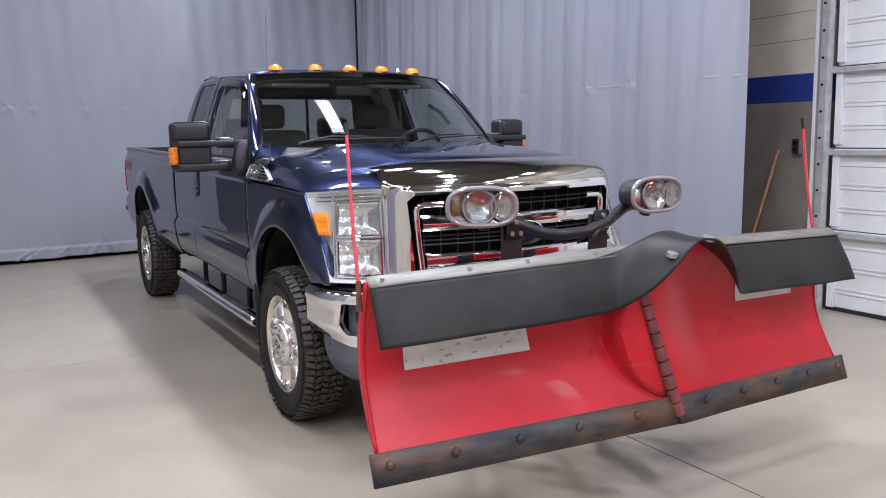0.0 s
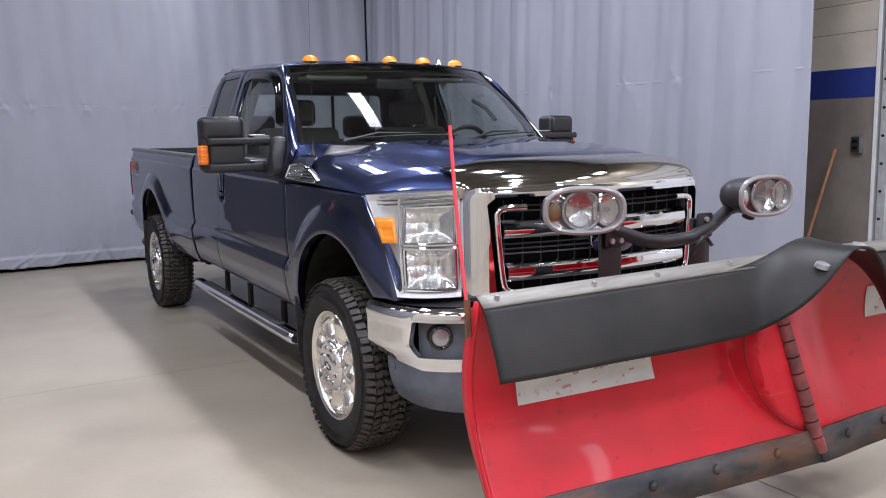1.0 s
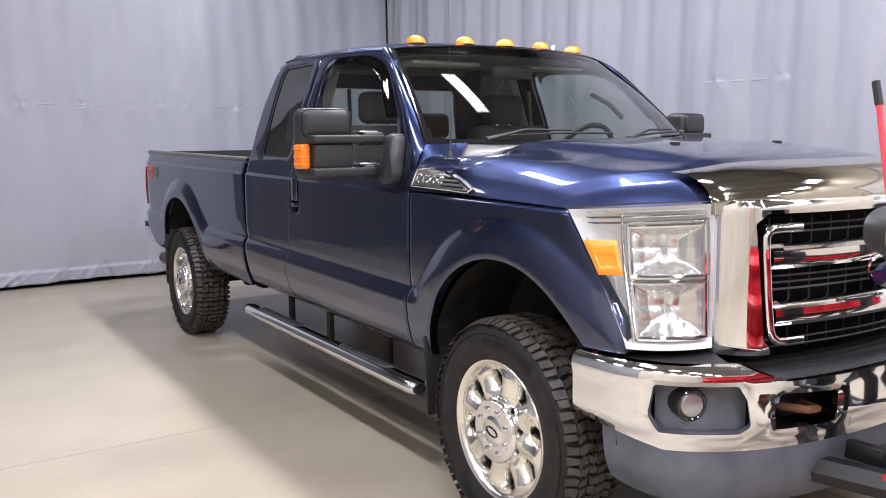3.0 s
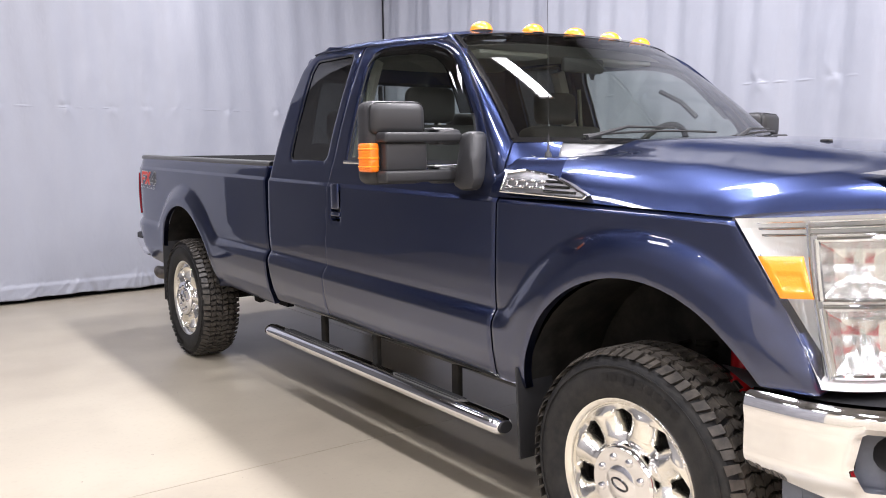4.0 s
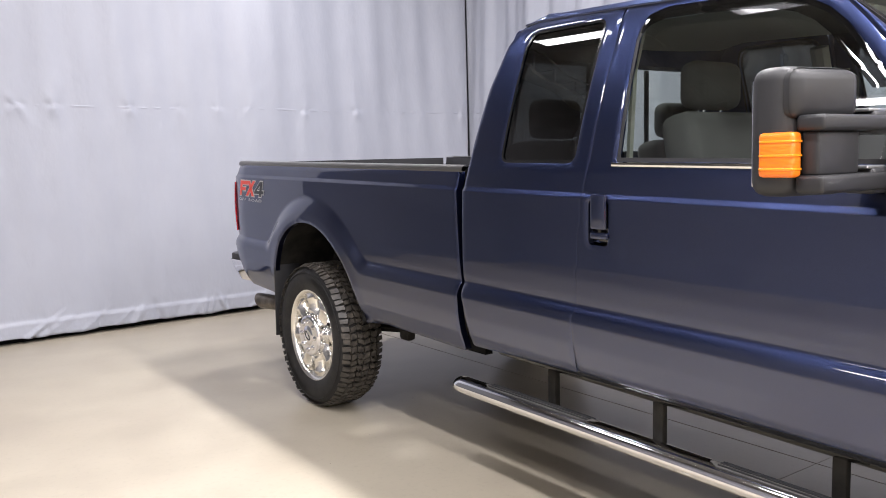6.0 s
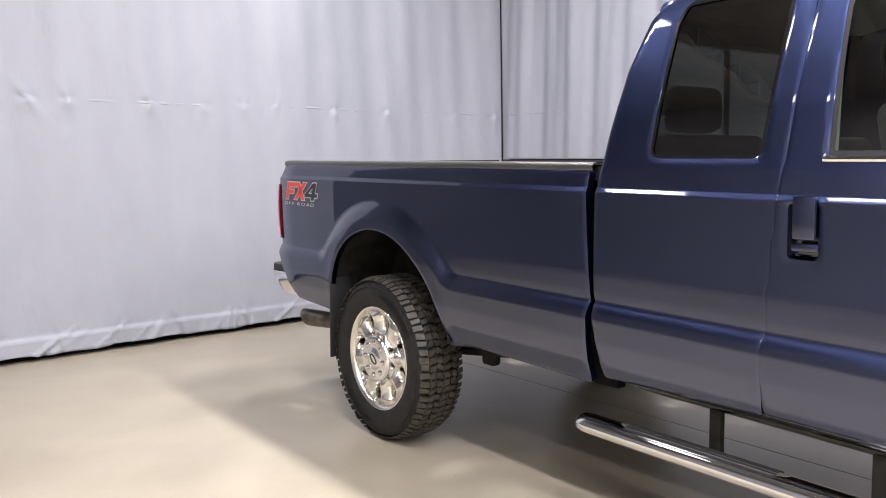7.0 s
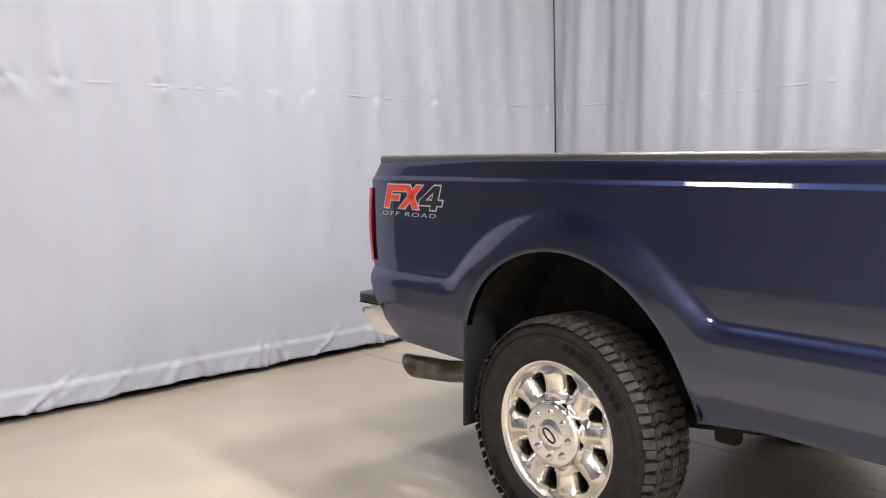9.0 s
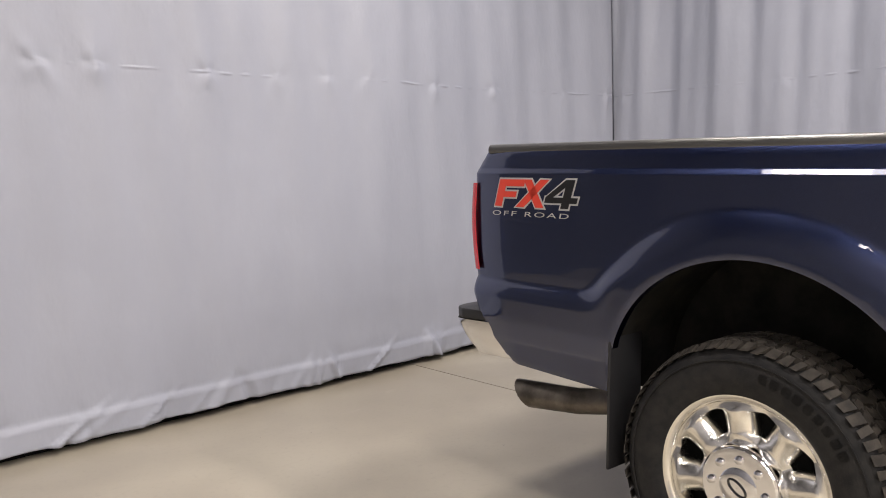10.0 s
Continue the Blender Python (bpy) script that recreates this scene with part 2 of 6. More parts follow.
M_TREAD = mat("tyre_tread_rubber", (0.034, 0.032, 0.030), 0.48, spec=0.5)
vary(M_TREAD, (0.0270, 0.0240, 0.0210), (0.0690, 0.0600, 0.0498), 26)
M_TINT = glass("tinted_privacy_glass", (0.07, 0.075, 0.075), 1.95)
M_GLASS = glass("clear_green_glass", (0.76, 0.81, 0.78), 1.8)
M_LENS = glass("clear_lamp_lens", (0.9, 0.92, 0.93), 1.45)
M_SMOKE = glass("smoked_acrylic", (0.16, 0.16, 0.165), 1.5)
M_AMBER = mat("amber_plastic", (0.9, 0.29, 0.010), 0.25, 0, 0.3)
bump(M_AMBER, 120, 0.3, 0.003)
M_ORANGE = mat("orange_plastic", (0.9, 0.2, 0.008), 0.3, 0, 0.3)
bump(M_ORANGE, 90, 0.6, 0.006, (0.2, 0.2, 1), 1)
M_REDLENS = mat("red_lamp_plastic", (0.62, 0.010, 0.018), 0.25, 0, 0.4)
M_REFLECTOR = mat("lamp_reflector", (0.82, 0.81, 0.79), 0.27, 0.95)
M_HOUSING = mat("bright_lamp_housing", (0.93, 0.93, 0.93), 0.25, 0.1)
bump(M_HOUSING, 60, 0.3, 0.006, (1, 1, 0.3), 1)
M_NAVY = mat("dark_navy_enamel", (0.008, 0.012, 0.045), 0.2, 0, 0.6)
M_PAD = mat("grey_step_rubber", (0.075, 0.073, 0.07), 0.6)
vary(M_PAD, (0.055, 0.054, 0.052), (0.1, 0.097, 0.092), 12)
M_SATIN = mat("silvered_lamp_bowl", (0.6, 0.6, 0.59), 0.25, 0.9)
M_COWL = mat("grey_cowl_plastic", (0.16, 0.16, 0.165), 0.4)
bump(M_REFLECTOR, 60, 0.22, 0.006, (1, 1, 0.06), 0)
M_RIM = mat("frosted_lens_rim", (0.3, 0.3, 0.305), 0.3, 0.3, 0.5)
M_SEAT = mat("grey_seat_cloth", (0.11, 0.11, 0.106), 0.9)
vary(M_SEAT, (0.0400, 0.0400, 0.0390), (0.0625, 0.0620, 0.0600), 6)
M_DASH = mat("dash_plastic", (0.24, 0.25, 0.22), 0.7)
vary(M_DASH, (0.2, 0.21, 0.185), (0.28, 0.285, 0.255), 5)
M_VENT = mat("satin_silver_plate", (0.3, 0.3, 0.31), 0.3, 0.85)
M_BRIGHT = mat("bright_trim", (0.36, 0.36, 0.37), 0.3, 0.75)
M_HEADLINER = mat("headliner_cloth", (0.4, 0.39, 0.37), 0.95)
M_FOG = mat("clear_fog_glass", (0.42, 0.42, 0.43), 0.3, 0.6, 0.4)
M_VALANCE = mat("grey_blue_valance", (0.1, 0.115, 0.15), 0.55)
vary(M_VALANCE, (0.075, 0.088, 0.115), (0.14, 0.155, 0.19), 6)

# ---- room materials ----
M_FLOOR = mat("sealed_concrete", (0.45, 0.42, 0.37), 0.3, spec=0.6)
vary(M_FLOOR, (0.375, 0.335, 0.262), (0.45, 0.405, 0.318), 0.8, 0.25, 0.75, 3, c3=(0.25, 0.205, 0.155), scale3=0.55, amount3=0.6, lo3=0.42, hi3=0.78, detail3=3)
rough_vary(M_FLOOR, 0.28, 0.40, 1.2, 2)
scratches(M_FLOOR, (0.07, 0.055, 0.045), (1, 1, 1), 26, 0.755, 0.775, 0.75)
scratches(M_FLOOR, (0.52, 0.48, 0.41), (0.6, 2.2, 1), 5, 0.68, 0.8, 0.3)
scratches(M_FLOOR, (0.28, 0.24, 0.185), (1, 1, 1), 1.7, 0.48, 0.72, 0.38)
scratches(M_FLOOR, (0.27, 0.235, 0.185), (1, 1, 1), 38, 0.55, 0.8, 0.3)
M_JOINT = mat("dark_joint_filler", (0.06, 0.05, 0.045), 0.9)
M_CURTAIN = mat("grey_blue_vinyl_curtain", (0.46, 0.48, 0.54), 0.5)
vary(M_CURTAIN, (0.278, 0.291, 0.341), (0.341, 0.354, 0.406), 0.9, 0.3, 0.7, 5, (1, 1, 0.4))
bump(M_CURTAIN, 4, 0.45, 0.035, (1, 1, 0.5), 4)
M_BLOCK = mat("cream_painted_block", (0.52, 0.48, 0.4), 0.6)
vary(M_BLOCK, (0.48, 0.44, 0.365), (0.56, 0.52, 0.44), 3)
bump(M_BLOCK, 60, 0.2, 0.004)
M_BLOCKLOW = mat("taupe_painted_block", (0.2, 0.18, 0.155), 0.55)
vary(M_BLOCKLOW, (0.17, 0.152, 0.13), (0.23, 0.205, 0.18), 3)
bump(M_BLOCKLOW, 60, 0.2, 0.004)
M_STRIPE = mat("royal_blue_paint", (0.018, 0.035, 0.2), 0.5)
M_DOORWHITE = mat("white_painted_steel", (0.74, 0.75, 0.76), 0.42)
vary(M_DOORWHITE, (0.7, 0.71, 0.72), (0.78, 0.79, 0.8), 4)
M_GALV = mat("galvanised_steel", (0.42, 0.43, 0.44), 0.4, 0.8)
vary(M_GALV, (0.3, 0.31, 0.32), (0.5, 0.51, 0.52), 18)
M_ZINC = mat("bright_zinc", (0.55, 0.56, 0.57), 0.45, 0.35)
vary(M_ZINC, (0.46, 0.47, 0.48), (0.62, 0.63, 0.64), 14)
M_CEIL = mat("dark_ceiling_deck", (0.12, 0.115, 0.105), 0.8)
vary(M_CEIL, (0.15, 0.145, 0.138), (0.23, 0.22, 0.205), 2)
M_WALL = mat("slate_grey_wall", (0.17, 0.175, 0.2), 0.7)
vary(M_WALL, (0.19, 0.19, 0.205), (0.26, 0.26, 0.275), 1.5)
M_NORTH = mat("grey_wall", (0.2, 0.2, 0.21), 0.7)
vary(M_NORTH, (0.115, 0.117, 0.128), (0.15, 0.152, 0.165), 1.5)
M_WOOD = mat("broom_wood", (0.42, 0.2, 0.1), 0.5)
vary(M_WOOD, (0.32, 0.15, 0.08), (0.5, 0.26, 0.13), 6, stretch=(8, 8, 1))
M_TUBE = glow("lamp_diffuser", (1.0, 0.955, 0.945), 7.0)
M_FIXTURE = mat("white_fixture", (0.75, 0.75, 0.75), 0.4)
# near-black; behind gaps, bores and spoke holes it stands in for shade
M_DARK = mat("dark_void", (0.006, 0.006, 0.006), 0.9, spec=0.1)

XL, XR, YB, YF = -5.7, 3.66, 7.7, -10.5

# ---- floor: slabs with sawn joints ----
floor = part("floor", box(XL - 0.3, XR + 0.3, YF - 0.3, YB + 0.3, -0.2, -0.012), M_JOINT)
tagged(floor, "beige sealed concrete workshop floor with sawn joints", "floor", kind="structure")
for xa, xb in ((XL, -3.75), (-3.75, 0.405), (0.405, XR + 0.2)):
    for ya, yb in ((YF, -6.5), (-6.5, -2.35), (-2.35, 1.80), (1.80, YB + 0.2)):
        part("floor_slab", box(xa + (0.004 if xa > 0 else 0.002), xb - (0.004 if xb < 1 and xb > 0 else 0.002), ya + 0.002, yb - 0.002, -0.05, 0.0), M_FLOOR, floor, smooth=0)

# ---- walls and ceiling ----
def wall(name, x0, x1, y0, y1, z0, z1, m, label):
    return tagged(part(name, box(x0, x1, y0, y1, z0, z1), m, smooth=0), label, "wall", kind="structure")


wall("wall_west", XL - 0.2, XL, -1.2, YB, 0, CEIL, M_WALL, "plain slate grey workshop wall")
wall("wall_southwest", XL - 0.2, XL, YF, -1.2, 0, CEIL, M_BLOCK, "cream painted block wall beside the bay")
M_TAN = mat("cream_painted_wall", (0.56, 0.52, 0.45), 0.6)
vary(M_TAN, (0.52, 0.48, 0.41), (0.6, 0.56, 0.49), 1.5)
wall("wall_south", XL, XR, YF - 0.2, YF, 0, CEIL, M_TAN, "plain cream workshop wall facing the truck")
wall("wall_north", XL, XR + 0.2, YB, YB + 0.2, 0, CEIL, M_NORTH, "grey wall hidden behind the long curtain")
DY0, DY1, DZ = -3.4, 0.27, 3.3
east = wall("wall_east", XR, XR + 0.25, DY1, YB, 1.93, CEIL, M_BLOCK, "painted block wall, cream above a royal blue stripe")
part("wall_dado", box(XR, XR + 0.25, DY1, YB, 0, 1.705), M_BLOCKLOW, east, "taupe painted lower wall", smooth=0)
part("wall_stripe", box(XR - 0.002, XR + 0.25, DY1, YB, 1.705, 1.93), M_STRIPE, east, "royal blue painted stripe", smooth=0)
part("wall_over_door", box(XR, XR + 0.25, DY0, DY1, DZ, CEIL), M_BLOCK, east, smooth=0)
part("wall_beyond_door", box(XR, XR + 0.25, YF, DY0, 0, CEIL), M_BLOCK, east, smooth=0)
for zc in (2.2, 2.42, 2.64, 2.86, 3.08):
    part("block_joint", box(XR - 0.001, XR + 0.01, DY1, 1.2, zc, zc + 0.006), M_BLOCKLOW, east, smooth=0)
ceiling = part("ceiling", box(XL, XR + 0.2, YF, YB, CEIL, CEIL + 0.2), M_CEIL, smooth=0)
for y in np.arange(-9, 7.5, 1.6):
    bm = box(XL, XR, y - 0.06, y + 0.06, CEIL - 0.32, CEIL - 0.27)
    box(XL, XR, y - 0.05, y + 0.05, CEIL - 0.03, CEIL, bm=bm)
    for k, x in enumerate(np.arange(XL + 0.2, XR - 0.3, 0.45)):
        tube([(x, y, CEIL - 0.29), (x + 0.225, y, CEIL - 0.02), (x + 0.45, y, CEIL - 0.29)], 0.016, 5, bm)
    tagged(part("ceiling_joist", bm, M_CEIL), "dark steel bar joist under the deck", "joist", "ceiling joists", "structure")
tagged(ceiling, "dark steel deck ceiling", "ceiling", kind="structure")

# ---- ceiling lamps ----
# the x = 3.1 column is added, unseen, to brighten the overhead door
lamp_grid = [(x, y) for x in (-5.1, -2.75, 0.35, 3.1) for y in (-8.5, -6.5, -4.5, -2.5, -0.5, 1.4, 3.4, 5.6) if (x < 3 or y < -2) and (x > -4 or y < 4.5)]
first_lamp = None
for x, y in lamp_grid:
    if first_lamp is None:
        first_lamp = thing("ceiling_lamp", "white panel lamp with a bright diffuser hung from the ceiling", "ceiling lamp", "rows of ceiling lamps")
        bm = box(-0.2, 0.2, -0.48, 0.48, 0.0, 0.05, 0.01)
        part("lamp_body", bm, M_FIXTURE, first_lamp)
        part("diffuser", box(-0.16, 0.16, -0.45, 0.45, -0.022, 0.0, 0.008), M_TUBE, first_lamp, "glowing frosted diffuser")
        for o in (-0.28, 0.28):
            part("hanger", tube([(0, o, 0.05), (0, o, 0.46)], 0.006, 6), M_GALV, first_lamp)
        first_lamp.location = (x, y, CEIL - 0.46)
        lamp_ob = first_lamp
    else:
        lamp_ob = copy_thing(first_lamp, pose(x, y, CEIL - 0.46))
    ld = bpy.data.lights.new("lamp_light", "AREA")
    ld.shape, ld.size, ld.size_y, ld.energy = "RECTANGLE", 0.26, 0.7, LAMP_POWER * (0.3 if x < -4 else 0.92 if x < 0 else 1.3 if x < 3 else 0.42) * (0.75 if y < -5 else 0.85 if y < -3 else 1.0) * (0.27 if y > 3 and x < 0 else 0.7 if y > 4 else 1.08)
    ld.color = (1.0, 0.95, 0.935)
    lo = new("lamp_light", ld)
    lo.location = (x, y, CEIL - 0.50)

# ---- curtains ----
SEAM = 1.90


def curtain_sheet(length, z_top, waves, pinch_rate, seed, du=0.035):
    """Offsets of a hung vinyl sheet: depth at (u, z), folds stronger higher up, creased seam and crumpled hem."""
    r = random.Random(seed)
    comp = [(a * r.uniform(0.6, 1.2), f * r.uniform(0.85, 1.2), r.uniform(0, 6.28), r.uniform(-0.25, 0.25)) for a, f in waves]
    pins = []
    u = 0.1
    while u < length:
        pins.append((u, SEAM + r.uniform(-0.01, 0.02), r.uniform(0.25, 1.0), r.uniform(-0.8, 0.8)))
        u += r.uniform(0.5, 1.5) * pinch_rate
    hem = [(r.uniform(0, length), r.uniform(0.02, 0.06), r.uniform(-0.028, 0.042), r.uniform(-0.5, 1.7)) for _ in range(int(length * 10))]

    def depth(u, z):
        d = 0.0
        for a, f, p, s in comp:
            d += a * math.sin(f * (u + s * z * 0.35) + p + 0.8 * math.sin(0.7 * u + p))
        d *= 0.35 + 0.65 * smooth01(0.0, 2.6, z)
        s = (z - SEAM - 0.004 * math.sin(u * 3.1)) / 0.0055
        d += 0.0036 * math.exp(-s * s) * max(0.0, math.sin(u * 31 + 3 * math.sin(u * 7)) + 0.7 * math.sin(u * 3.7))
        for pu, pz, k, lean in pins:
            a, b = u - pu, z - pz
            if abs(a) < 0.35 and abs(b) < 0.5:
                q = a - lean * b
                d -= k * 0.015 * math.exp(-(a * a) / 0.0022 - b * b / 0.0010)
                d += k * 0.022 * math.exp(-(q * q) / (0.0008 + 0.012 * abs(b))) * math.exp(-abs(b) / (0.10 if b < 0 else 0.06))
                d += k * 0.008 * math.exp(-((a + lean * 0.6 * b) / 0.03) ** 2) * math.exp(-((b + 0.05) / 0.05) ** 2)
        if z < 0.3:
            for hu, hw, hd, lean in hem:
                if abs(u - hu) < 0.4:
                    d += hd * max(0.0, 1 - abs(u - hu + lean * (z - 0.08)) / hw) * smooth01(0.27, 0.10, z)
            d += 0.016 * smooth01(0.175, 0.15, z) + 0.008 * math.exp(-((z - 0.165) / 0.011) ** 2)
        return d
    return depth


def curtain(name, place, length, depth, label, du=0.014, z0=0.045):
    zs = sorted({round(v, 3) for v in np.concatenate((np.arange(z0, 0.32, 0.016), np.arange(0.32, 1.70, 0.06), np.arange(1.70, 1.875, 0.02), np.arange(1.875, 1.925, 0.0045), np.arange(1.93, 2.12, 0.02), np.arange(2.12, 4.7, 0.08)))})
    n = int(length / du)
    bm = bmesh.new()
    rows = []
    for i in range(n + 1):
        u = length * i / n
        low = z0 + 0.006 * math.sin(u * 5.3) + 0.004 * math.sin(u * 17 + 1)
        rows.append([bm.verts.new(place(u, depth(u, z), low if k == 0 else z)) for k, z in enumerate(zs)])
    for a, b in zip(rows, rows[1:]):
        for k in range(len(zs) - 1):
            bm.faces.new((a[k], b[k], b[k + 1], a[k + 1]))
    ob = part(name, bm, M_CURTAIN, smooth=180)
    sol = ob.modifiers.new("thickness", "SOLIDIFY")
    sol.thickness, sol.offset = 0.004, 0
    return tagged(ob, label, "curtain", "workshop curtains")


LB = 5.14
back = curtain_sheet(LB, 4.7, ((0.030, 2.2), (0.020, 5.6), (0.012, 11), (0.006, 21)), 0.42, 3)
curtain("curtain", lambda u, d, z: (2.77 - u, 7.41 - 0.057 * min(u, 7.5) - d, z), LB, back, "grey-blue vinyl curtain with a welded seam, hung behind the truck")
SIDE = 7.14
side = curtain_sheet(SIDE, 4.7, ((0.034, 4.3), (0.026, 9.5), (0.014, 17), (0.007, 31)), 1.0, 8)
curtain("curtain", lambda u, d, z: (2.85 - d - 0.03 * smooth01(0.3, 0.0, u), 7.42 - u, z), SIDE, side, "grey-blue vinyl curtain in vertical folds beside the truck")
for name, pts in (("curtain_track", [(-2.40, 7.11, 4.72), (2.8, 7.41, 4.72)]), ("curtain_track", [(2.87, 7.42, 4.76), (2.87, 0.25, 4.76)])):
    tagged(part(name, tube(pts, 0.025, 8), M_GALV), "galvanised curtain track below the ceiling", "curtain track", kind="structure")
# black strip added to stand in for the shade under the hem
tagged(part("trim", box(-0.02, 0.02, 0, 5.2, 0.0, 0.14, m=Matrix.Translation((2.85, 7.53, 0)) @ Matrix.Rotation(radians(93.26), 4, "Z")), M_DARK, smooth=0), "black strip added behind the curtain hem to stand in for shade", "trim", kind="structure")

# ---- sectional overhead door ----
door = thing("door_1", "white ribbed sectional overhead door, closed, in steel tracks", "garage door", kind="structure", at=(XR, (DY0 + DY1) / 2, 0))
heights = (0.0, 0.665, 1.325, 1.97, 2.60, DZ)
for za, zb in zip(heights, heights[1:]):
    bm = box(XR + 0.10, XR + 0.145, DY0 + 0.02, DY1 - 0.12, za + 0.004, zb - 0.004, 0.004, 1)
    sec = part("door_section", bm, M_DOORWHITE, door, "white ribbed door section")
    h = zb - za
    for k in (0.22, 0.27, 0.5, 0.55, 0.78):
        part("rib", box(XR + 0.092, XR + 0.102, DY0 + 0.05, DY1 - 0.17, za + h * k, za + h * k + 0.018, 0.004, 1), M_DOORWHITE, sec)
    for yy in np.arange(DY1 - 0.155, DY0, -0.62):
        part("stile", box(XR + 0.07, XR + 0.102, yy - 0.03, yy + 0.03, za + 0.03, zb - 0.006, 0.004, 1), M_DOORWHITE, sec)
    part("strut", box(XR + 0.045, XR + 0.10, DY0 + 0.04, DY1 - 0.10, zb - 0.055, zb - 0.012, 0.005, 1), M_ZINC, sec, "steel stiffening strut")
    part("hinge_roller", tube([(XR + 0.06, DY1 - 0.14, zb - 0.01), (XR + 0.06, DY1 - 0.03, zb - 0.01)], 0.014, 8), M_GALV, sec)
for za in (1.51, 2.145):
    bm = box(XR + 0.085, XR + 0.11, -0.80, -0.27, za, za + 0.26, 0.01)
    part("door_window_frame", bm, M_DOORWHITE, door)
    part("door_window", box(XR + 0.082, XR + 0.09, -0.77, -0.30, za + 0.035, za + 0.225), M_WALL, door, "small frosted door pane", smooth=0)
for yy in (DY1 - 0.075,):
    bm = box(XR - 0.02, XR + 0.06, yy - 0.028, yy - 0.020, 0, 3.3)
    box(XR - 0.022, XR - 0.014, yy - 0.028, yy + 0.03, 0, 3.3, bm=bm)
    box(XR + 0.052, XR + 0.060, yy - 0.028, yy + 0.03, 0, 3.3, bm=bm)
    tr = part("door_track", bm, M_ZINC, door, "galvanised door track with bolts", smooth=0)
    for z in np.arange(0.15, 3.2, 0.21):
        part("bolt", tube([(XR - 0.03, yy + 0.005, z), (XR - 0.02, yy + 0.005, z)], 0.011, 6), M_CHASSIS, tr)
part("corner_guard", box(XR - 0.012, XR + 0.05, DY1 - 0.012, DY1 + 0.02, 0, 3.3, 0.004, 1), M_DOORWHITE, door, "white steel corner guard")
part("bottom_seal", box(XR + 0.09, XR + 0.15, DY0, DY1 - 0.1, 0.0, 0.035, 0.008), M_BLACK, door, "black rubber bottom seal")

# ---- outlet box and broom ----
outlet = thing("wall_outlet", "dark outlet box screwed to the taupe wall", "outlet", at=(XR, 0.41, 1.34))
part("outlet_box", box(XR - 0.045, XR, 0.375, 0.445, 1.285, 1.405, 0.006), M_BLACK, outlet)
for z in (1.318, 1.370):
    part("socket", box(XR - 0.05, XR - 0.044, 0.39, 0.43, z - 0.014, z + 0.014, 0.003), M_DARK, outlet)
part("cover_edge", box(XR - 0.047, XR - 0.003, 0.368, 0.374, 1.28, 1.41), M_GALV, outlet)
broom = thing("broom", "wooden broom handle leaning against the taupe wall", "broom", at=(3.45, 0.8, 0))
part("handle", tube([(3.42, 0.80, 0.1), (XR - 0.02, 0.59, 1.31)], 0.013, 8), M_WOOD, broom)
part("broom_head", box(3.37, 3.49, 0.66, 0.94, 0.06, 0.115, 0.01), M_WOOD, broom)
part("bristles", box(3.375, 3.485, 0.67, 0.93, 0.0, 0.06, 0.004), M_BLACK, broom)

# ---- pickup truck: front axle at y = 0, passenger side at -x, rear axle at y = 4.013 ----
WB, HUB_R = 4.093, 0.432
truck = thing("pickup_truck", "dark blue metallic extended-cab pickup truck with chrome trim and tow mirrors", "pickup truck")


def rake(y):
    return 0.02 * (y - 1.5)


SIDE_Z = (0.54, 0.58, 0.64, 0.72, 0.79, 0.90, 0.965, 1.03, 1.12, 1.24, 1.267, 1.2857, 1.302, 1.36, 1.40)
SIDE_X = (0.840, 0.854, 0.876, 0.892, 0.899, 0.912, 0.9155, 0.916, 0.9163, 0.9148, 0.914, 0.9028, 0.8990, 0.884, 0.872)
GLASS_Z = (1.36, 1.40, 1.55, 1.70, 1.84, 1.90, 1.94, 1.965, 1.985)
GLASS_X = (0.884, 0.871, 0.832, 0.785, 0.736, 0.713, 0.694, 0.676, 0.652)
ARCH_F, ARCH_R = (0.01, 0.508, 0.55, 0.527), (4.058, 0.515, 0.52, 0.510)


def rho(arch, y, z):
    yc, a, zb, h = arch
    return math.hypot((y - yc) / a, max(0.0, z - zb) / h)


def proud(arch, y, z):
    """The lower side panel and the wheel-arch flare stand proud of the upper side by one soft step."""
    r = rho(arch, y, z)
    a, b = z - 0.848, (r - 1.275) * 0.5
    h = max(0.0, 0.06 - abs(a - b)) / 0.06
    d = min(a, b) - h * h * 0.06 / 4
    low = smooth01(1.0, 0.86, z)
    top, foot = 0.006 + 0.012 * low, -0.080 + 0.030 * low
    f = max(0.0, min(1.0, (top - d) / (top - foot)))
    step = 0.035 * ((1.4 * f - 0.4 * f * f) * (1 - low) + (1 - (1 - f) ** 1.8) * low)
    return step + 0.004 * smooth01(1.16, 1.0, r)


def side_x(y, z, bed=False):
    x = soft_curve(SIDE_Z, SIDE_X, z, 0.0018) if (z < 1.37 or bed) else soft_curve(GLASS_Z, GLASS_X, z, 0.02)
    x += proud(ARCH_F if y < 2.0 else ARCH_R, y, z)
    if y < -0.30:
        x -= 0.55 * (-0.30 - y) ** 1.7
    if y > 5.0:
        x -= 0.45 * (y - 5.0) ** 1.8
    return x


def rim_soft(sd, s, bed=False):
    """On the side of the body, with the panel's edge rolled in slightly."""
    def place(y, z):
        d = -sd(y, z)
        return (s * (side_x(y, z, bed) - 0.004 * smooth01(0.009, 0.0, d)), y, z + rake(y))
    return place


def arch_sd(arch):
    return lambda y, z: (rho(arch, y, z) - 1.0) * 0.5


def both(a, b):
    """Inside a and outside b."""
    return lambda y, z: max(a(y, z), -b(y, z))


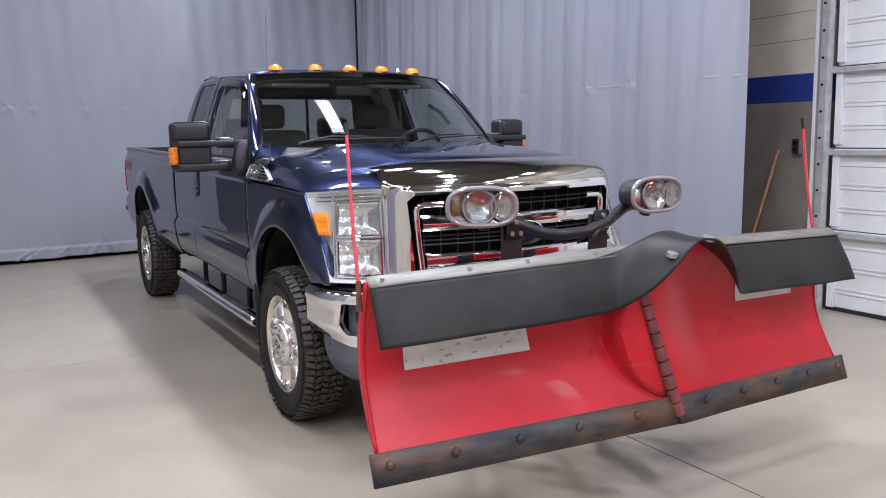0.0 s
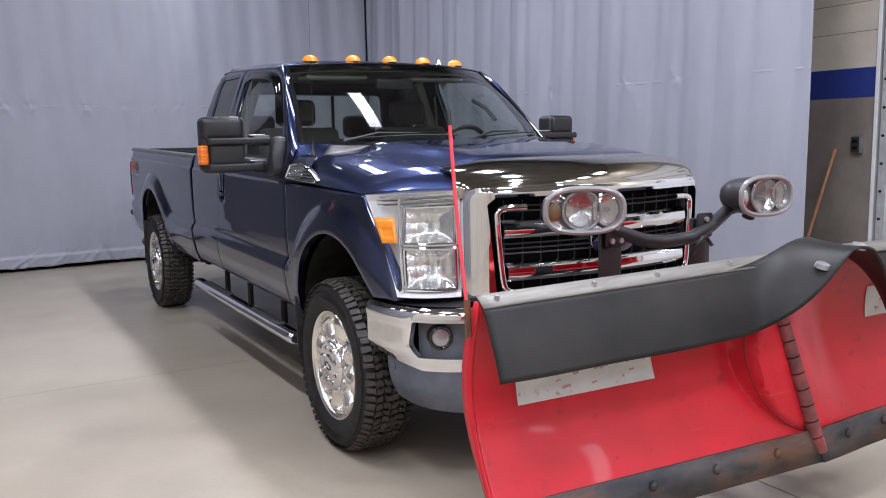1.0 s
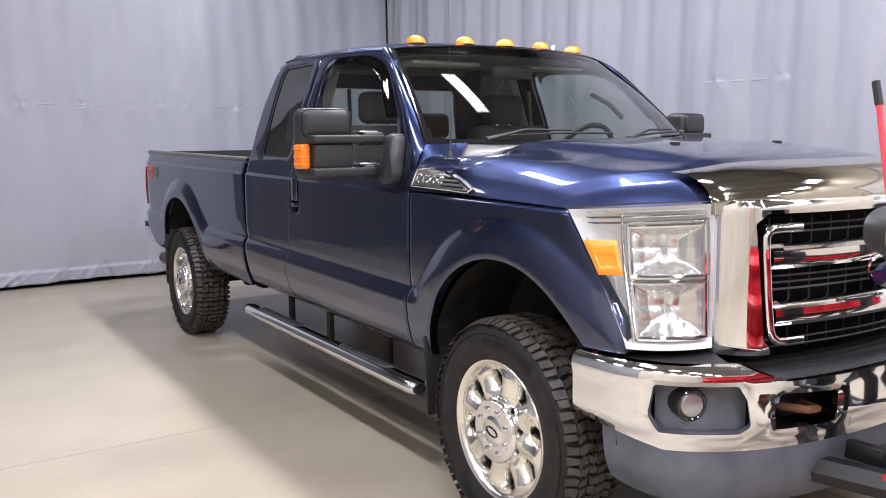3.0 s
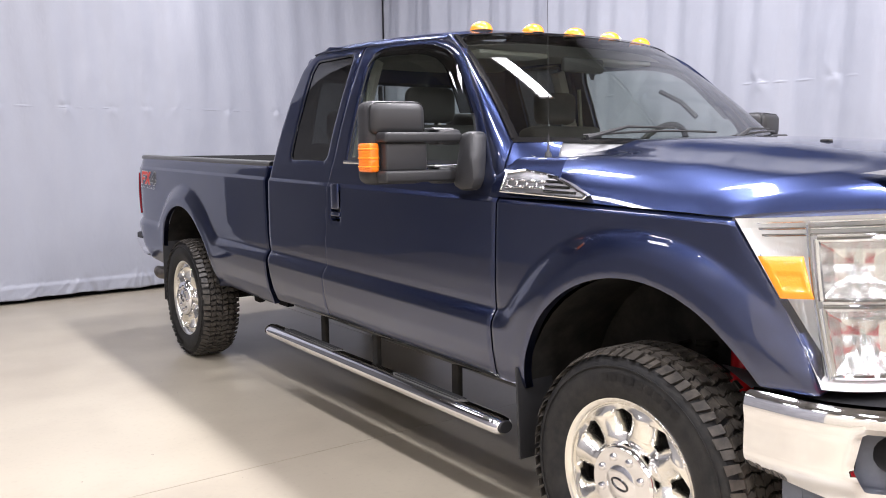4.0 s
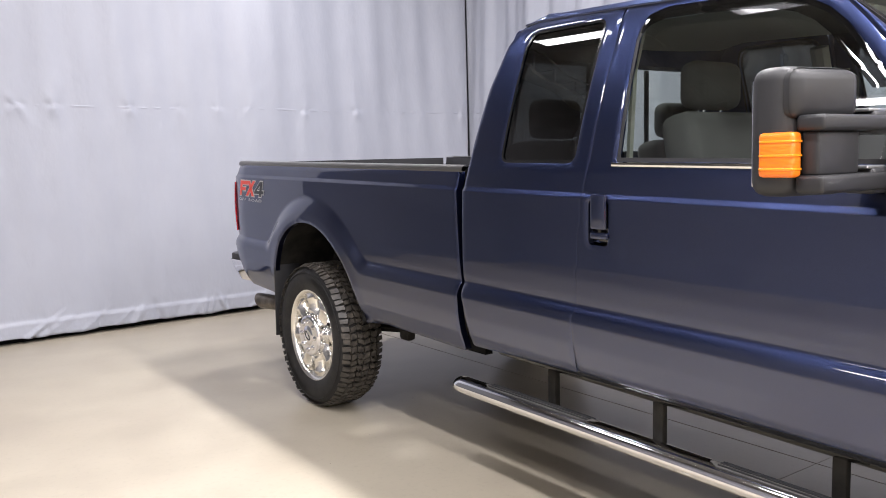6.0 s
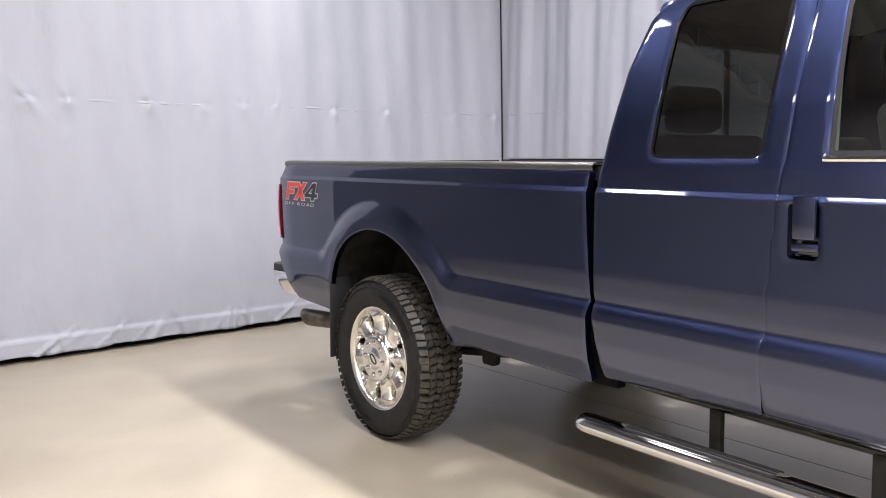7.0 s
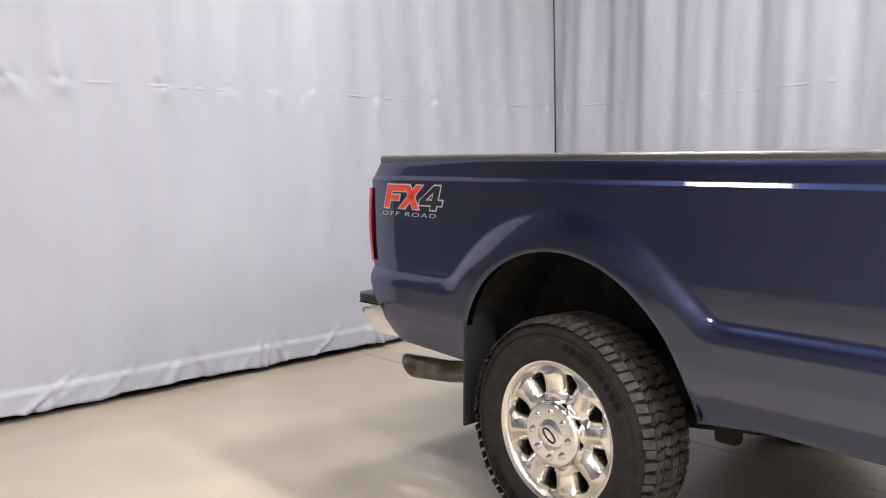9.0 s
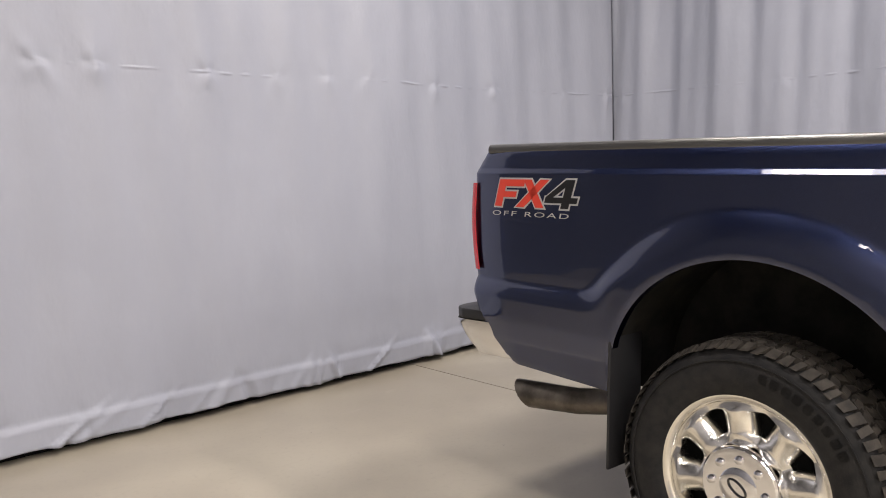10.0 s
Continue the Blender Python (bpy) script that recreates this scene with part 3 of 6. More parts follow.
P_FENDER = sd_poly(((-0.300, 1.284), (0.655, 1.286), (0.668, 0.60), (0.30, 0.60), (-0.3, 0.852), (-0.548, 0.852), (-0.52, 0.95)), 0.004)
P_DOOR = sd_poly(((0.676, 0.612), (0.662, 1.30), (0.735, 1.405), (0.80, 1.51), (0.90, 1.645), (1.03, 1.79), (1.11, 1.865), (1.20, 1.915), (1.30, 1.939), (1.55, 1.951), (1.922, 1.963), (1.930, 1.30), (1.962, 0.90), (1.962, 0.612)), 0.006)
P_WIN = sd_poly(((0.80, 1.398), (0.905, 1.575), (0.995, 1.678), (1.09, 1.784), (1.15, 1.833), (1.22, 1.869), (1.31, 1.893), (1.40, 1.905), (1.56, 1.913), (1.72, 1.917), (1.79, 1.910), (1.822, 1.880), (1.832, 1.83), (1.806, 1.398)), 0.006)
P_REAR = sd_poly(((1.969, 0.605), (1.969, 0.90), (1.937, 1.30), (1.930, 1.964), (2.36, 1.975), (2.45, 1.968), (2.485, 1.945), (2.515, 1.87), (2.563, 1.70), (2.592, 1.45), (2.600, 1.30), (2.608, 0.90), (2.598, 0.585)), 0.012)
P_QUART = sd_poly(((2.006, 1.392), (1.998, 1.928), (2.392, 1.922), (2.418, 1.86), (2.418, 1.392)), 0.035)
P_BED = sd_poly(((2.672, 1.347), (5.150, 1.350), (5.200, 1.28), (5.203, 0.95), (5.215, 0.80), (5.14, 0.60), (5.02, 0.565), (4.5, 0.545), (3.55, 0.55), (3.32, 0.575), (2.668, 0.545), (2.672, 0.86)), 0.012)
P_HANDLE = sd_poly(((1.805, 1.10), (1.805, 1.262), (1.895, 1.262), (1.895, 1.10)), 0.015)

for s in (-1, 1):
    step = 0.0115 if s < 0 else 0.03
    inw = (-s, 0, 0)

    def add(name, sd, b, lip, parent=truck, bed=False, label="", m=M_PAINT):
        bm = panel(sd, *b, step, rim_soft(sd, s, bed), lip, inw, ((0.79, 0.875, 14), (1.258, 1.296, 22)) if s < 0 else ())
        return part(name, bm, m, parent, label, smooth=50)

    add("fender", both(P_FENDER, arch_sd(ARCH_F)), (-0.56, 0.68, 0.59, 1.30), 0.035, label="front fender with flared wheel arch")
    dsd = both(P_DOOR, P_WIN)
    front_door = add("door", both(dsd, P_HANDLE), (0.65, 1.98, 0.60, 1.975), 0.025, label="blue front door")
    rear_door = add("door", both(P_REAR, P_QUART), (1.92, 2.62, 0.59, 1.99), 0.02, label="blue rear half door")
    add("bed_side", both(P_BED, arch_sd(ARCH_R)), (2.62, 5.24, 0.53, 1.38), 0.03, bed=True, label="blue bed side with flared wheel arch")

    def glass_on(sd, off):
        return lambda y, z: (s * (side_x(y, z) - off), y, z + rake(y))

    def grown(sd, d):
        return lambda y, z: sd(y, z) - d

    part("window", panel(grown(P_WIN, 0.02), 0.76, 1.88, 1.36, 1.95, 0.03, glass_on(P_WIN, 0.014), 0), M_GLASS, front_door, "clear side glass")
    part("window", panel(grown(P_QUART, 0.02), 1.94, 2.46, 1.35, 1.97, 0.03, glass_on(P_QUART, 0.008), 0), M_TINT, rear_door, "dark tinted privacy glass")
    ring = lambda sd, d, e: (lambda y, z: max(sd(y, z) - d, -(sd(y, z) + e)))
    part("window_seal", panel(ring(P_WIN, 0.004, 0.014), 0.76, 1.88, 1.36, 1.95, 0.0075, glass_on(P_WIN, 0.006), 0), M_BLACK, front_door, "black rubber window seal")
    part("window_seal", panel(ring(P_QUART, 0.003, 0.008), 1.94, 2.46, 1.35, 1.97, 0.007, glass_on(P_QUART, 0.003), 0), M_BLACKGLOSS, rear_door)
    sill = tube([(s * (side_x(y, 1.388) + 0.001), y, 1.388 + rake(y)) for y in np.linspace(0.86, 1.815, 12)], 0.009, 8)
    part("window_sill_trim", sill, M_CHROME, front_door, "bright sill trim")

    # smoked rain visor along the window's top and front
    def visor(y, z):
        d = P_WIN(y, z)
        return max(d - 0.004, -(d + 0.042), 1.60 - z, y - 1.80, (1.845 - z) if y > 1.3 else -1)
    part("rain_visor", panel(visor, 0.86, 1.84, 1.58, 1.94, 0.009, lambda y, z: (s * (side_x(y, z) + 0.020 - 0.016 * smooth01(-0.040, 0.004, P_WIN(y, z))), y, z + rake(y)), 0.007, inw), M_SMOKE, front_door, "smoked plastic rain visor")

    # door handle: recessed cup, painted flap
    hx = side_x(1.85, 1.18)
    cup = box(-0.03, 0.0, 1.80, 1.90, 1.105, 1.262, 0.012)
    bmesh.ops.translate(cup, vec=(s * (hx - 0.038) + (0.015), 0, rake(1.85)), verts=cup.verts)
    hd = part("door_handle", cup, M_BLACKGLOSS, front_door, "pull handle in a recessed cup")
    fl = box(-0.008, 0.008, 1.823, 1.893, 1.135, 1.258, 0.008)
    bmesh.ops.translate(fl, vec=(s * (hx + 0.001), 0, rake(1.85)), verts=fl.verts)
    part("handle_flap", fl, M_PAINT, hd)
    lk = box(-0.008, 0.008, 1.812, 1.893, 1.102, 1.126, 0.007)
    bmesh.ops.translate(lk, vec=(s * (hx + 0.002), 0, rake(1.85)), verts=lk.verts)
    part("handle_lock", lk, M_PAINT, hd)

    # black strip added between cab and bed in place of the gap's shade
    part("bed_gap", box(min(s * 0.80, s * 0.84), max(s * 0.80, s * 0.84), 2.58, 2.70, 0.56, 1.33), M_DARK, truck, smooth=0)
    # inner door jambs and dark gaps behind the panel joints
    for ya, yb in ((0.60, 0.74), (1.86, 2.03)):
        part("door_jamb", box(min(s * 0.82, s * 0.855), max(s * 0.82, s * 0.855), ya, yb, 0.62, 1.30), M_CHASSIS, truck, smooth=0)
    lin = grid(22, 6, lambda u, v: (s * (0.885 - 0.44 * v), 0.01 + 0.525 * math.cos(math.pi * u) * (1.0), 0.52 + rake(0) + 0.54 * math.sin(math.pi * u) + 0.02))
    part("wheel_liner", lin, M_CHASSIS, truck, "black inner wheel housing")
    lin = grid(22, 6, lambda u, v: (s * (0.90 - 0.45 * v), 4.055 + 0.53 * math.cos(math.pi * u), 0.53 + 0.05 + 0.535 * math.sin(math.pi * u)))
    part("wheel_liner", lin, M_CHASSIS, truck, "black inner wheel housing")

    # mud flaps
    for yy, z0, z1, tilt in ((0.535, 0.32, 0.66, 0.02), (4.545, 0.335, 0.86, -0.02)):
        fl = box(min(s * 0.76, s * 0.93), max(s * 0.76, s * 0.93), yy - 0.006, yy + 0.006, z0, z1, 0.005)
        for v in fl.verts:
            v.co.y += tilt * (z1 - v.co.z) / (z1 - z0) * -1
        part("mud_flap", fl, M_BLACK, truck, "black rubber mud flap")

    # running board tube with pads and brackets
    bar_pts = [(s * 0.885, y, 0.392 + 0.008 * y) for y in (0.645, 0.66, 0.70, 1.0, 1.4, 1.8, 2.2, 2.66, 2.70, 2.715)]
    bar = part("running_board", tube(bar_pts, [0.030, 0.044, 0.049, 0.050, 0.050, 0.050, 0.050, 0.050, 0.045, 0.03], 24, flat=0.76), M_CHROME, truck, "chrome oval running board")
    part("end_cap", tube([(s * 0.885, 0.64, 0.397), (s * 0.885, 0.668, 0.397)], [0.030, 0.042], 18, flat=0.76), M_BLACK, bar, "black plastic end cap")
    for y0, y1 in ((0.86, 1.43), (1.86, 2.55)):
        def pad_pt(u, v):
            y = y0 + (y1 - y0) * u
            tip = math.sqrt(max(0.0, 1 - abs(2 * u - 1) ** 12))
            w = 0.043 * (0.25 + 0.75 * tip)
            q = 2 * v - 1
            return (s * (0.885 - 0.002 + w * q), y, 0.392 + 0.008 * y + 0.0365 - 0.016 * q * q + 0.007 * tip * max(0.0, 1 - q ** 6) - 0.004)
        part("step_pad", grid(40, 11, pad_pt), M_PAD, bar, "grey ribbed step pad")
        for k in range(5):
            xx = s * (0.885 - 0.030 + 0.014 * k)
            part("pad_rib", tube([(xx, y0 + 0.06, 0.392 + 0.008 * y0 + 0.0405 - 9 * (abs(xx) - 0.883) ** 2), (xx, y1 - 0.06, 0.392 + 0.008 * y1 + 0.0405 - 9 * (abs(xx) - 0.883) ** 2)], 0.0035, 5), M_BLACK, bar)
    for yy in (1.03, 1.66, 2.18):
        br = box(min(s * 0.80, s * 0.83), max(s * 0.80, s * 0.83), yy - 0.022, yy + 0.022, 0.40, 0.62, 0.008)
        part("step_bracket", br, M_CHASSIS, bar, "black steel bracket")

    # rocker below the doors
    rk = grid(40, 6, lambda u, v: (s * (0.872 - 0.07 * v ** 1.4), 0.62 + 1.86 * u, 0.612 - 0.062 * math.sin(v * 1.6) + rake(0.62 + 1.86 * u)))
    part("rocker_panel", rk, M_BLACKGLOSS, truck, "black lower rocker panel")

    # bed rail cap
    CAP = ((0.00, 0.876, 1.340), (0.10, 0.8845, 1.347), (0.25, 0.8855, 1.356), (0.42, 0.882, 1.3675), (0.55, 0.874, 1.374), (0.8, 0.85, 1.3765), (1.0, 0.803, 1.372))
    cap = grid(60, 24, lambda u, v: (s * float(np.interp(v, [c[0] for c in CAP], [c[1] for c in CAP])), 2.66 + 2.475 * u, rake(2.66 + 2.475 * u) + float(np.interp(v, [c[0] for c in CAP], [c[2] for c in CAP]))))
    part("rail_cap", cap, M_RAIL, truck, "satin grey bed rail cap")
    inner = grid(30, 4, lambda u, v: (s * (0.803 - 0.03 * v), 2.66 + 2.45 * u, 1.366 - 0.22 * v + rake(2.66 + 2.45 * u)))
    part("bed_inner_side", inner, M_BLACK, truck)

    # tail lamp
    tl = grid(10, 14, lambda u, v: (s * (side_x(5.182, 1.1) + 0.006 + 0.004 * math.sin(math.pi * v) - 0.04 * u * u - 0.004 * u), 5.182 + 0.050 * math.sin(u * 1.6) + 0.010 * math.sin(math.pi * v), 0.918 + 0.335 * v + rake(5.1) * 0.7))
    part("tail_lamp", tl, M_REDLENS, truck, "red tail lamp")

# tailgate, bed floor, bulkhead
part("tailgate", box(-0.80, 0.80, 5.15, 5.215, 0.80, 1.43, 0.015), M_PAINT, truck, "blue tailgate, closed")
part("tailgate_liner", box(-0.79, 0.79, 5.134, 5.147, 0.88, 1.436), M_BLACK, truck, smooth=0)
bed = box(-0.50, 0.50, 2.68, 5.10, 0.86, 0.90)
box(-0.80, 0.80, 2.68, 3.46, 0.86, 0.90, bm=bed)
box(-0.80, 0.80, 4.66, 5.10, 0.86, 0.90, bm=bed)
box(-0.84, 0.84, 2.655, 2.70, 0.70, 1.385, 0.006, bm=bed)
part("bed_floor", bed, M_BLACK, truck, "black lined cargo bed", smooth=30)

# roof, from the windshield's top edge to the back of the cab
ROOF_Y, ROOF_Z = (1.15, 1.30, 1.55, 1.85, 2.36, 2.45, 2.50), (1.921, 1.936, 1.949, 1.961, 1.973, 1.967, 1.955)


def roof_pt(u, v):
    s = 2 * u - 1
    a = abs(s)
    yf, yr = 1.062 + 0.08 * s * s + 0.08 * s ** 4, 2.575 - 0.092 * a ** 3
    y = yf + (yr - yf) * v
    ze = soft_curve(ROOF_Y, ROOF_Z, y, 0.03)
    xe = side_x(min(y, 2.49), ze) - 0.001
    crown = (0.058 + 0.006 * math.sin(math.pi * v)) * math.sqrt(max(0.0, 1 - a ** 3.4))
    crown *= 1 - 0.28 * smooth01(0.06, 0.0, v)
    z = ze + crown - 0.055 * smooth01(0.93, 1.0, v) * (1 - a ** 3)
    return (xe * s, y, z + rake(y))


part("roof", grid(49, 40, roof_pt), M_PAINT, truck, "blue cab roof")
for s in (-1, 1):
    drip = tube([(s * (side_x(y, soft_curve(ROOF_Y, ROOF_Z, y, 0.03)) + 0.001), y, soft_curve(ROOF_Y, ROOF_Z, y, 0.03) + rake(y)) for y in np.linspace(1.22, 2.47, 24)], 0.0045, 6)
    part("drip_rail", drip, M_PAINT, truck)

# windshield and pillars
PIL_V, PIL_Y, PIL_Z = (0.0, 0.10, 0.24, 0.46, 0.72, 0.86, 0.95, 1.0), (0.672, 0.735, 0.80, 0.90, 1.03, 1.11, 1.19, 1.26), (1.318, 1.405, 1.51, 1.645, 1.79, 1.865, 1.908, 1.930)
def ws_pt(u, v, off=0.0):
    s = 2 * u - 1
    b = Vector((0.812 * s, 0.395 + 0.11 * s * s + 0.18 * s ** 4, 1.452 + 0.016 * s * s))
    t = Vector((0.675 * s, 1.057 + 0.08 * s * s + 0.08 * s ** 4, 1.957 - 0.020 * s * s))
    p = b.lerp(t, v)
    bow = 0.022 * math.sin(math.pi * v)
    return (p.x, p.y - bow * 0.6 - off * 0.62, p.z + bow * 0.75 + off * 0.78)


part("windshield", grid(31, 17, ws_pt), M_GLASS, truck, "raked clear windshield")
frit = bmesh.new()
for u0, u1, v0, v1 in ((0, 1, 0.0, 0.035), (0, 1, 0.985, 1.0), (0, 0.012, 0, 1), (0.988, 1, 0, 1)):
    grid(25, 9, lambda u, v: ws_pt(u0 + (u1 - u0) * u, v0 + (v1 - v0) * v, 0.004), bm=frit)
part("windshield_seal", frit, M_BLACKGLOSS, truck, "black windshield border")
for s in (-1, 1):
    def pillar(u, v):
        """From the windshield's edge back to the front edge of the door frame."""
        a = Vector(ws_pt(0.5 + 0.5 * s, v))
        yd, zd = soft_curve(PIL_V, PIL_Y, v, 0.03), soft_curve(PIL_V, PIL_Z, v, 0.03)
        b = Vector((s * (side_x(yd, max(1.372, zd)) - 0.002), yd - 0.004, zd + rake(yd)))
        return a.lerp(b, u) + Vector((s * 0.62, -0.5, 0.45)) * 0.021 * math.sin(math.pi * u) ** 0.8
    part("windshield_pillar", grid(13, 40, pillar), M_PAINT, truck, "blue windshield pillar")
    part("pillar_trim", tube([Vector(ws_pt(0.5 + 0.499 * s, v, 0.004)) for v in np.linspace(0.02, 0.98, 14)], 0.006, 6), M_BLACKGLOSS, truck)

# back of the cab with a rear window
def back_pt(x, z):
    edge = curve((1.30, 1.45, 1.70, 1.87, 1.965), (2.598, 2.590, 2.561, 2.513, 2.480), z)
    return (x, edge + 0.06 * max(0.0, 1 - (abs(x) / 0.8) ** 3), z + rake(2.6))


P_BACK = sd_poly(((-0.87, 0.62), (-0.875, 1.35), (-0.69, 1.945), (0.69, 1.945), (0.875, 1.35), (0.87, 0.62)), 0.02)
P_BWIN = sd_poly(((-0.66, 1.42), (-0.60, 1.82), (0.60, 1.82), (0.66, 1.42)), 0.03)
part("cab_back", panel(both(P_BACK, P_BWIN), -0.89, 0.89, 0.60, 1.965, 0.03, back_pt, 0.02, (0, -1, 0)), M_PAINT, truck, "blue back of the cab")
bw = panel(lambda y, z: P_BWIN(y, z) - 0.02, -0.7, 0.7, 1.38, 1.86, 0.06, lambda x, z: (x, back_pt(x, z)[1] - 0.012, z + rake(2.6)), 0)
part("rear_window", bw, M_GLASS, truck, "sliding rear window")
rw = bmesh.new()
for x in (-0.2, 0.2):
    box(x - 0.012, x + 0.012, 2.58, 2.59, 1.42, 1.84, bm=rw)
part("rear_window_divider", rw, M_BLACK, truck)

# hood
HV = (0.0, 0.03, 0.08, 0.2, 0.5, 0.8, 1.0)
HC = (1.335, 1.372, 1.408, 1.446, 1.480, 1.496, 1.492)


def hood_front(s):
    a = abs(s)
    return -0.800 + 0.13 * (a / 0.7) ** 2 if a < 0.7 else -0.67 + 0.37 * ((a - 0.7) / 0.3) ** 1.2


def hood_pt(u, v, up=0.0):
    s = 2 * u - 1
    a = abs(s)
    yf, yc = hood_front(s), 0.37 + 0.09 * s * s + 0.18 * s ** 4
    y = yf + (yc - yf) * v
    zs = 1.288 + 0.008 * v
    zc = curve(HV, HC, v)
    top = zs + (zc - zs) * max(0.0, 1 - a ** 3.6) ** (0.68 - 0.10 * v)
    dome = 0.018 * (smooth01(0.66, 0.52, a)) * smooth01(0.02, 0.3, v)
    trough = -0.010 * smooth01(0.82, 0.7, a) * smooth01(0.5, 0.62, a) * smooth01(0.05, 0.4, v)
    edge = 0.908 - (0.55 * (-0.30 - y) ** 1.7 if y < -0.30 else 0)
    return (s * min(0.906, 0.906 if y > -0.3 else 0.906), y, top + dome * 0.7 + trough + rake(y) + up)


part("hood", grid(73, 50, hood_pt), M_PAINT, truck, "blue hood with a raised centre")
lip = grid(60, 8, lambda u, v: (lambda p, q: (p[0], p[1] - 0.018 * math.sin(math.pi * (1 - v) * 0.55), p[2] + 0.012 + 0.010 * math.sin(math.pi * v) - (0.055 * (1 - v / 0.35) ** 2 if v < 0.35 else 0)))(hood_pt(0.138 + 0.724 * u, 0.135 * max(0, v - 0.2) / 0.8), 0))
for s in (-1, 1):
    bm = grid(16, 4, lambda u, v: (lambda p: (p[0], p[1] + 0.004 * v, p[2] - 0.022 * v))(hood_pt(0.5 + s * (0.345 + 0.155 * u), 0.0)))
    part("hood_lip", bm, M_PAINT, truck)
part("hood_shield", lip, M_SHIELD, truck, "smoked chrome bug shield on the hood's front edge")
bm = grid(40, 5, lambda u, v: (lambda p, q: tuple(Vector(p).lerp(Vector(q), v) - Vector((0, 0, 0.018 * math.sin(math.pi * v)))))(hood_pt(0.05 + 0.90 * u, 1.0), ws_pt(0.03 + 0.94 * u, 0.015)))
part("cowl", bm, M_COWL, truck, "grey cowl grille")
for a, b in ((0.0, 0.085), (1.0, 0.915)):
    bm = grid(10, 6, lambda u, v: tuple(Vector(hood_pt(a + (b - a) * u, 0.995)).lerp(Vector(ws_pt(a + (b - a) * u, 0.02)), v) + Vector((0, 0, 0.008 * math.sin(math.pi * v)))))
    part("hood_corner", bm, M_PAINT, truck)
for s in (-1, 1):
    # fender crown between hood and pillar
    bm = grid(8, 8, lambda u, v: (s * (0.906 - 0.09 * u), 0.36 + 0.34 * v + 0.03 * u, 1.294 + 0.145 * math.sin(u * 1.5) ** 0.8 + rake(0.5) - 0.004))
    part("fender_top", bm, M_PAINT, truck)
for x in (-0.30, 0.30):
    part("washer_nozzle", box(x - 0.014, x + 0.014, -0.22, -0.19, 1.452, 1.462, 0.004), M_BLACK, truck)

# wipers
for x0, x1 in ((-0.60, 0.02), (0.08, 0.70)):
    pts = []
    for k in range(9):
        f = k / 8
        u = 0.5 + 0.5 * (x0 + (x1 - x0) * f) / 0.79
        pts.append(ws_pt(u, 0.035 + 0.035 * f + 0.02 * math.sin(math.pi * f), 0.016))
    w = part("wiper", tube(pts, 0.005, 6), M_BLACK, truck, "black windshield wiper")
    arm = [Vector(pts[0]) + Vector((-0.03, -0.05, -0.01)), Vector(pts[2]) + Vector((0, -0.01, 0.022)), Vector(pts[5]) + Vector((0, 0, 0.012))]
    part("wiper_arm", tube(arm, [0.010, 0.006, 0.004], 6), M_BLACK, w)

# antenna on the passenger fender
an = part("antenna", tube([(-0.81, 0.50, 1.40), (-0.81, 0.50, 1.428), (-0.809, 0.501, 1.436), (-0.806, 0.503, 1.49)], [0.015, 0.011, 0.0045, 0.0035], 10), M_BLACK, truck, "thin black whip antenna")
part("mast", tube([(-0.806, 0.503, 1.48), (-0.79, 0.53, 2.26)], 0.0010, 6), M_BLACK, an)

# amber cab lamps
for x in (-0.508, -0.245, 0.0, 0.245, 0.508):
    yy = 1.190 + 0.052 * (x / 0.508) ** 2
    zz = roof_pt(0.5 + 0.5 * x / 0.698, 0.065)[2]
    lb = grid(16, 7, lambda u, v: (x + 0.047 * math.cos(2 * math.pi * u) * math.cos(v * 1.5708), yy + 0.055 * math.sin(2 * math.pi * u) * math.cos(v * 1.5708), zz + 0.0005 + 0.042 * math.sin(v * 1.5708)), close_u=True)
    cl = part("cab_lamp", tube([(x, yy, zz - 0.014), (x, yy, zz + 0.001)], 0.048, 18), M_BLACK, truck, "amber cab marker lamp")
    part("cab_lamp_lens", lb, M_AMBER, cl, "amber dome lens")
part("roof_bolt", tube([(0.42, 1.30, 1.985), (0.42, 1.30, 2.015)], [0.02, 0.012], 10), M_CHROME, truck)

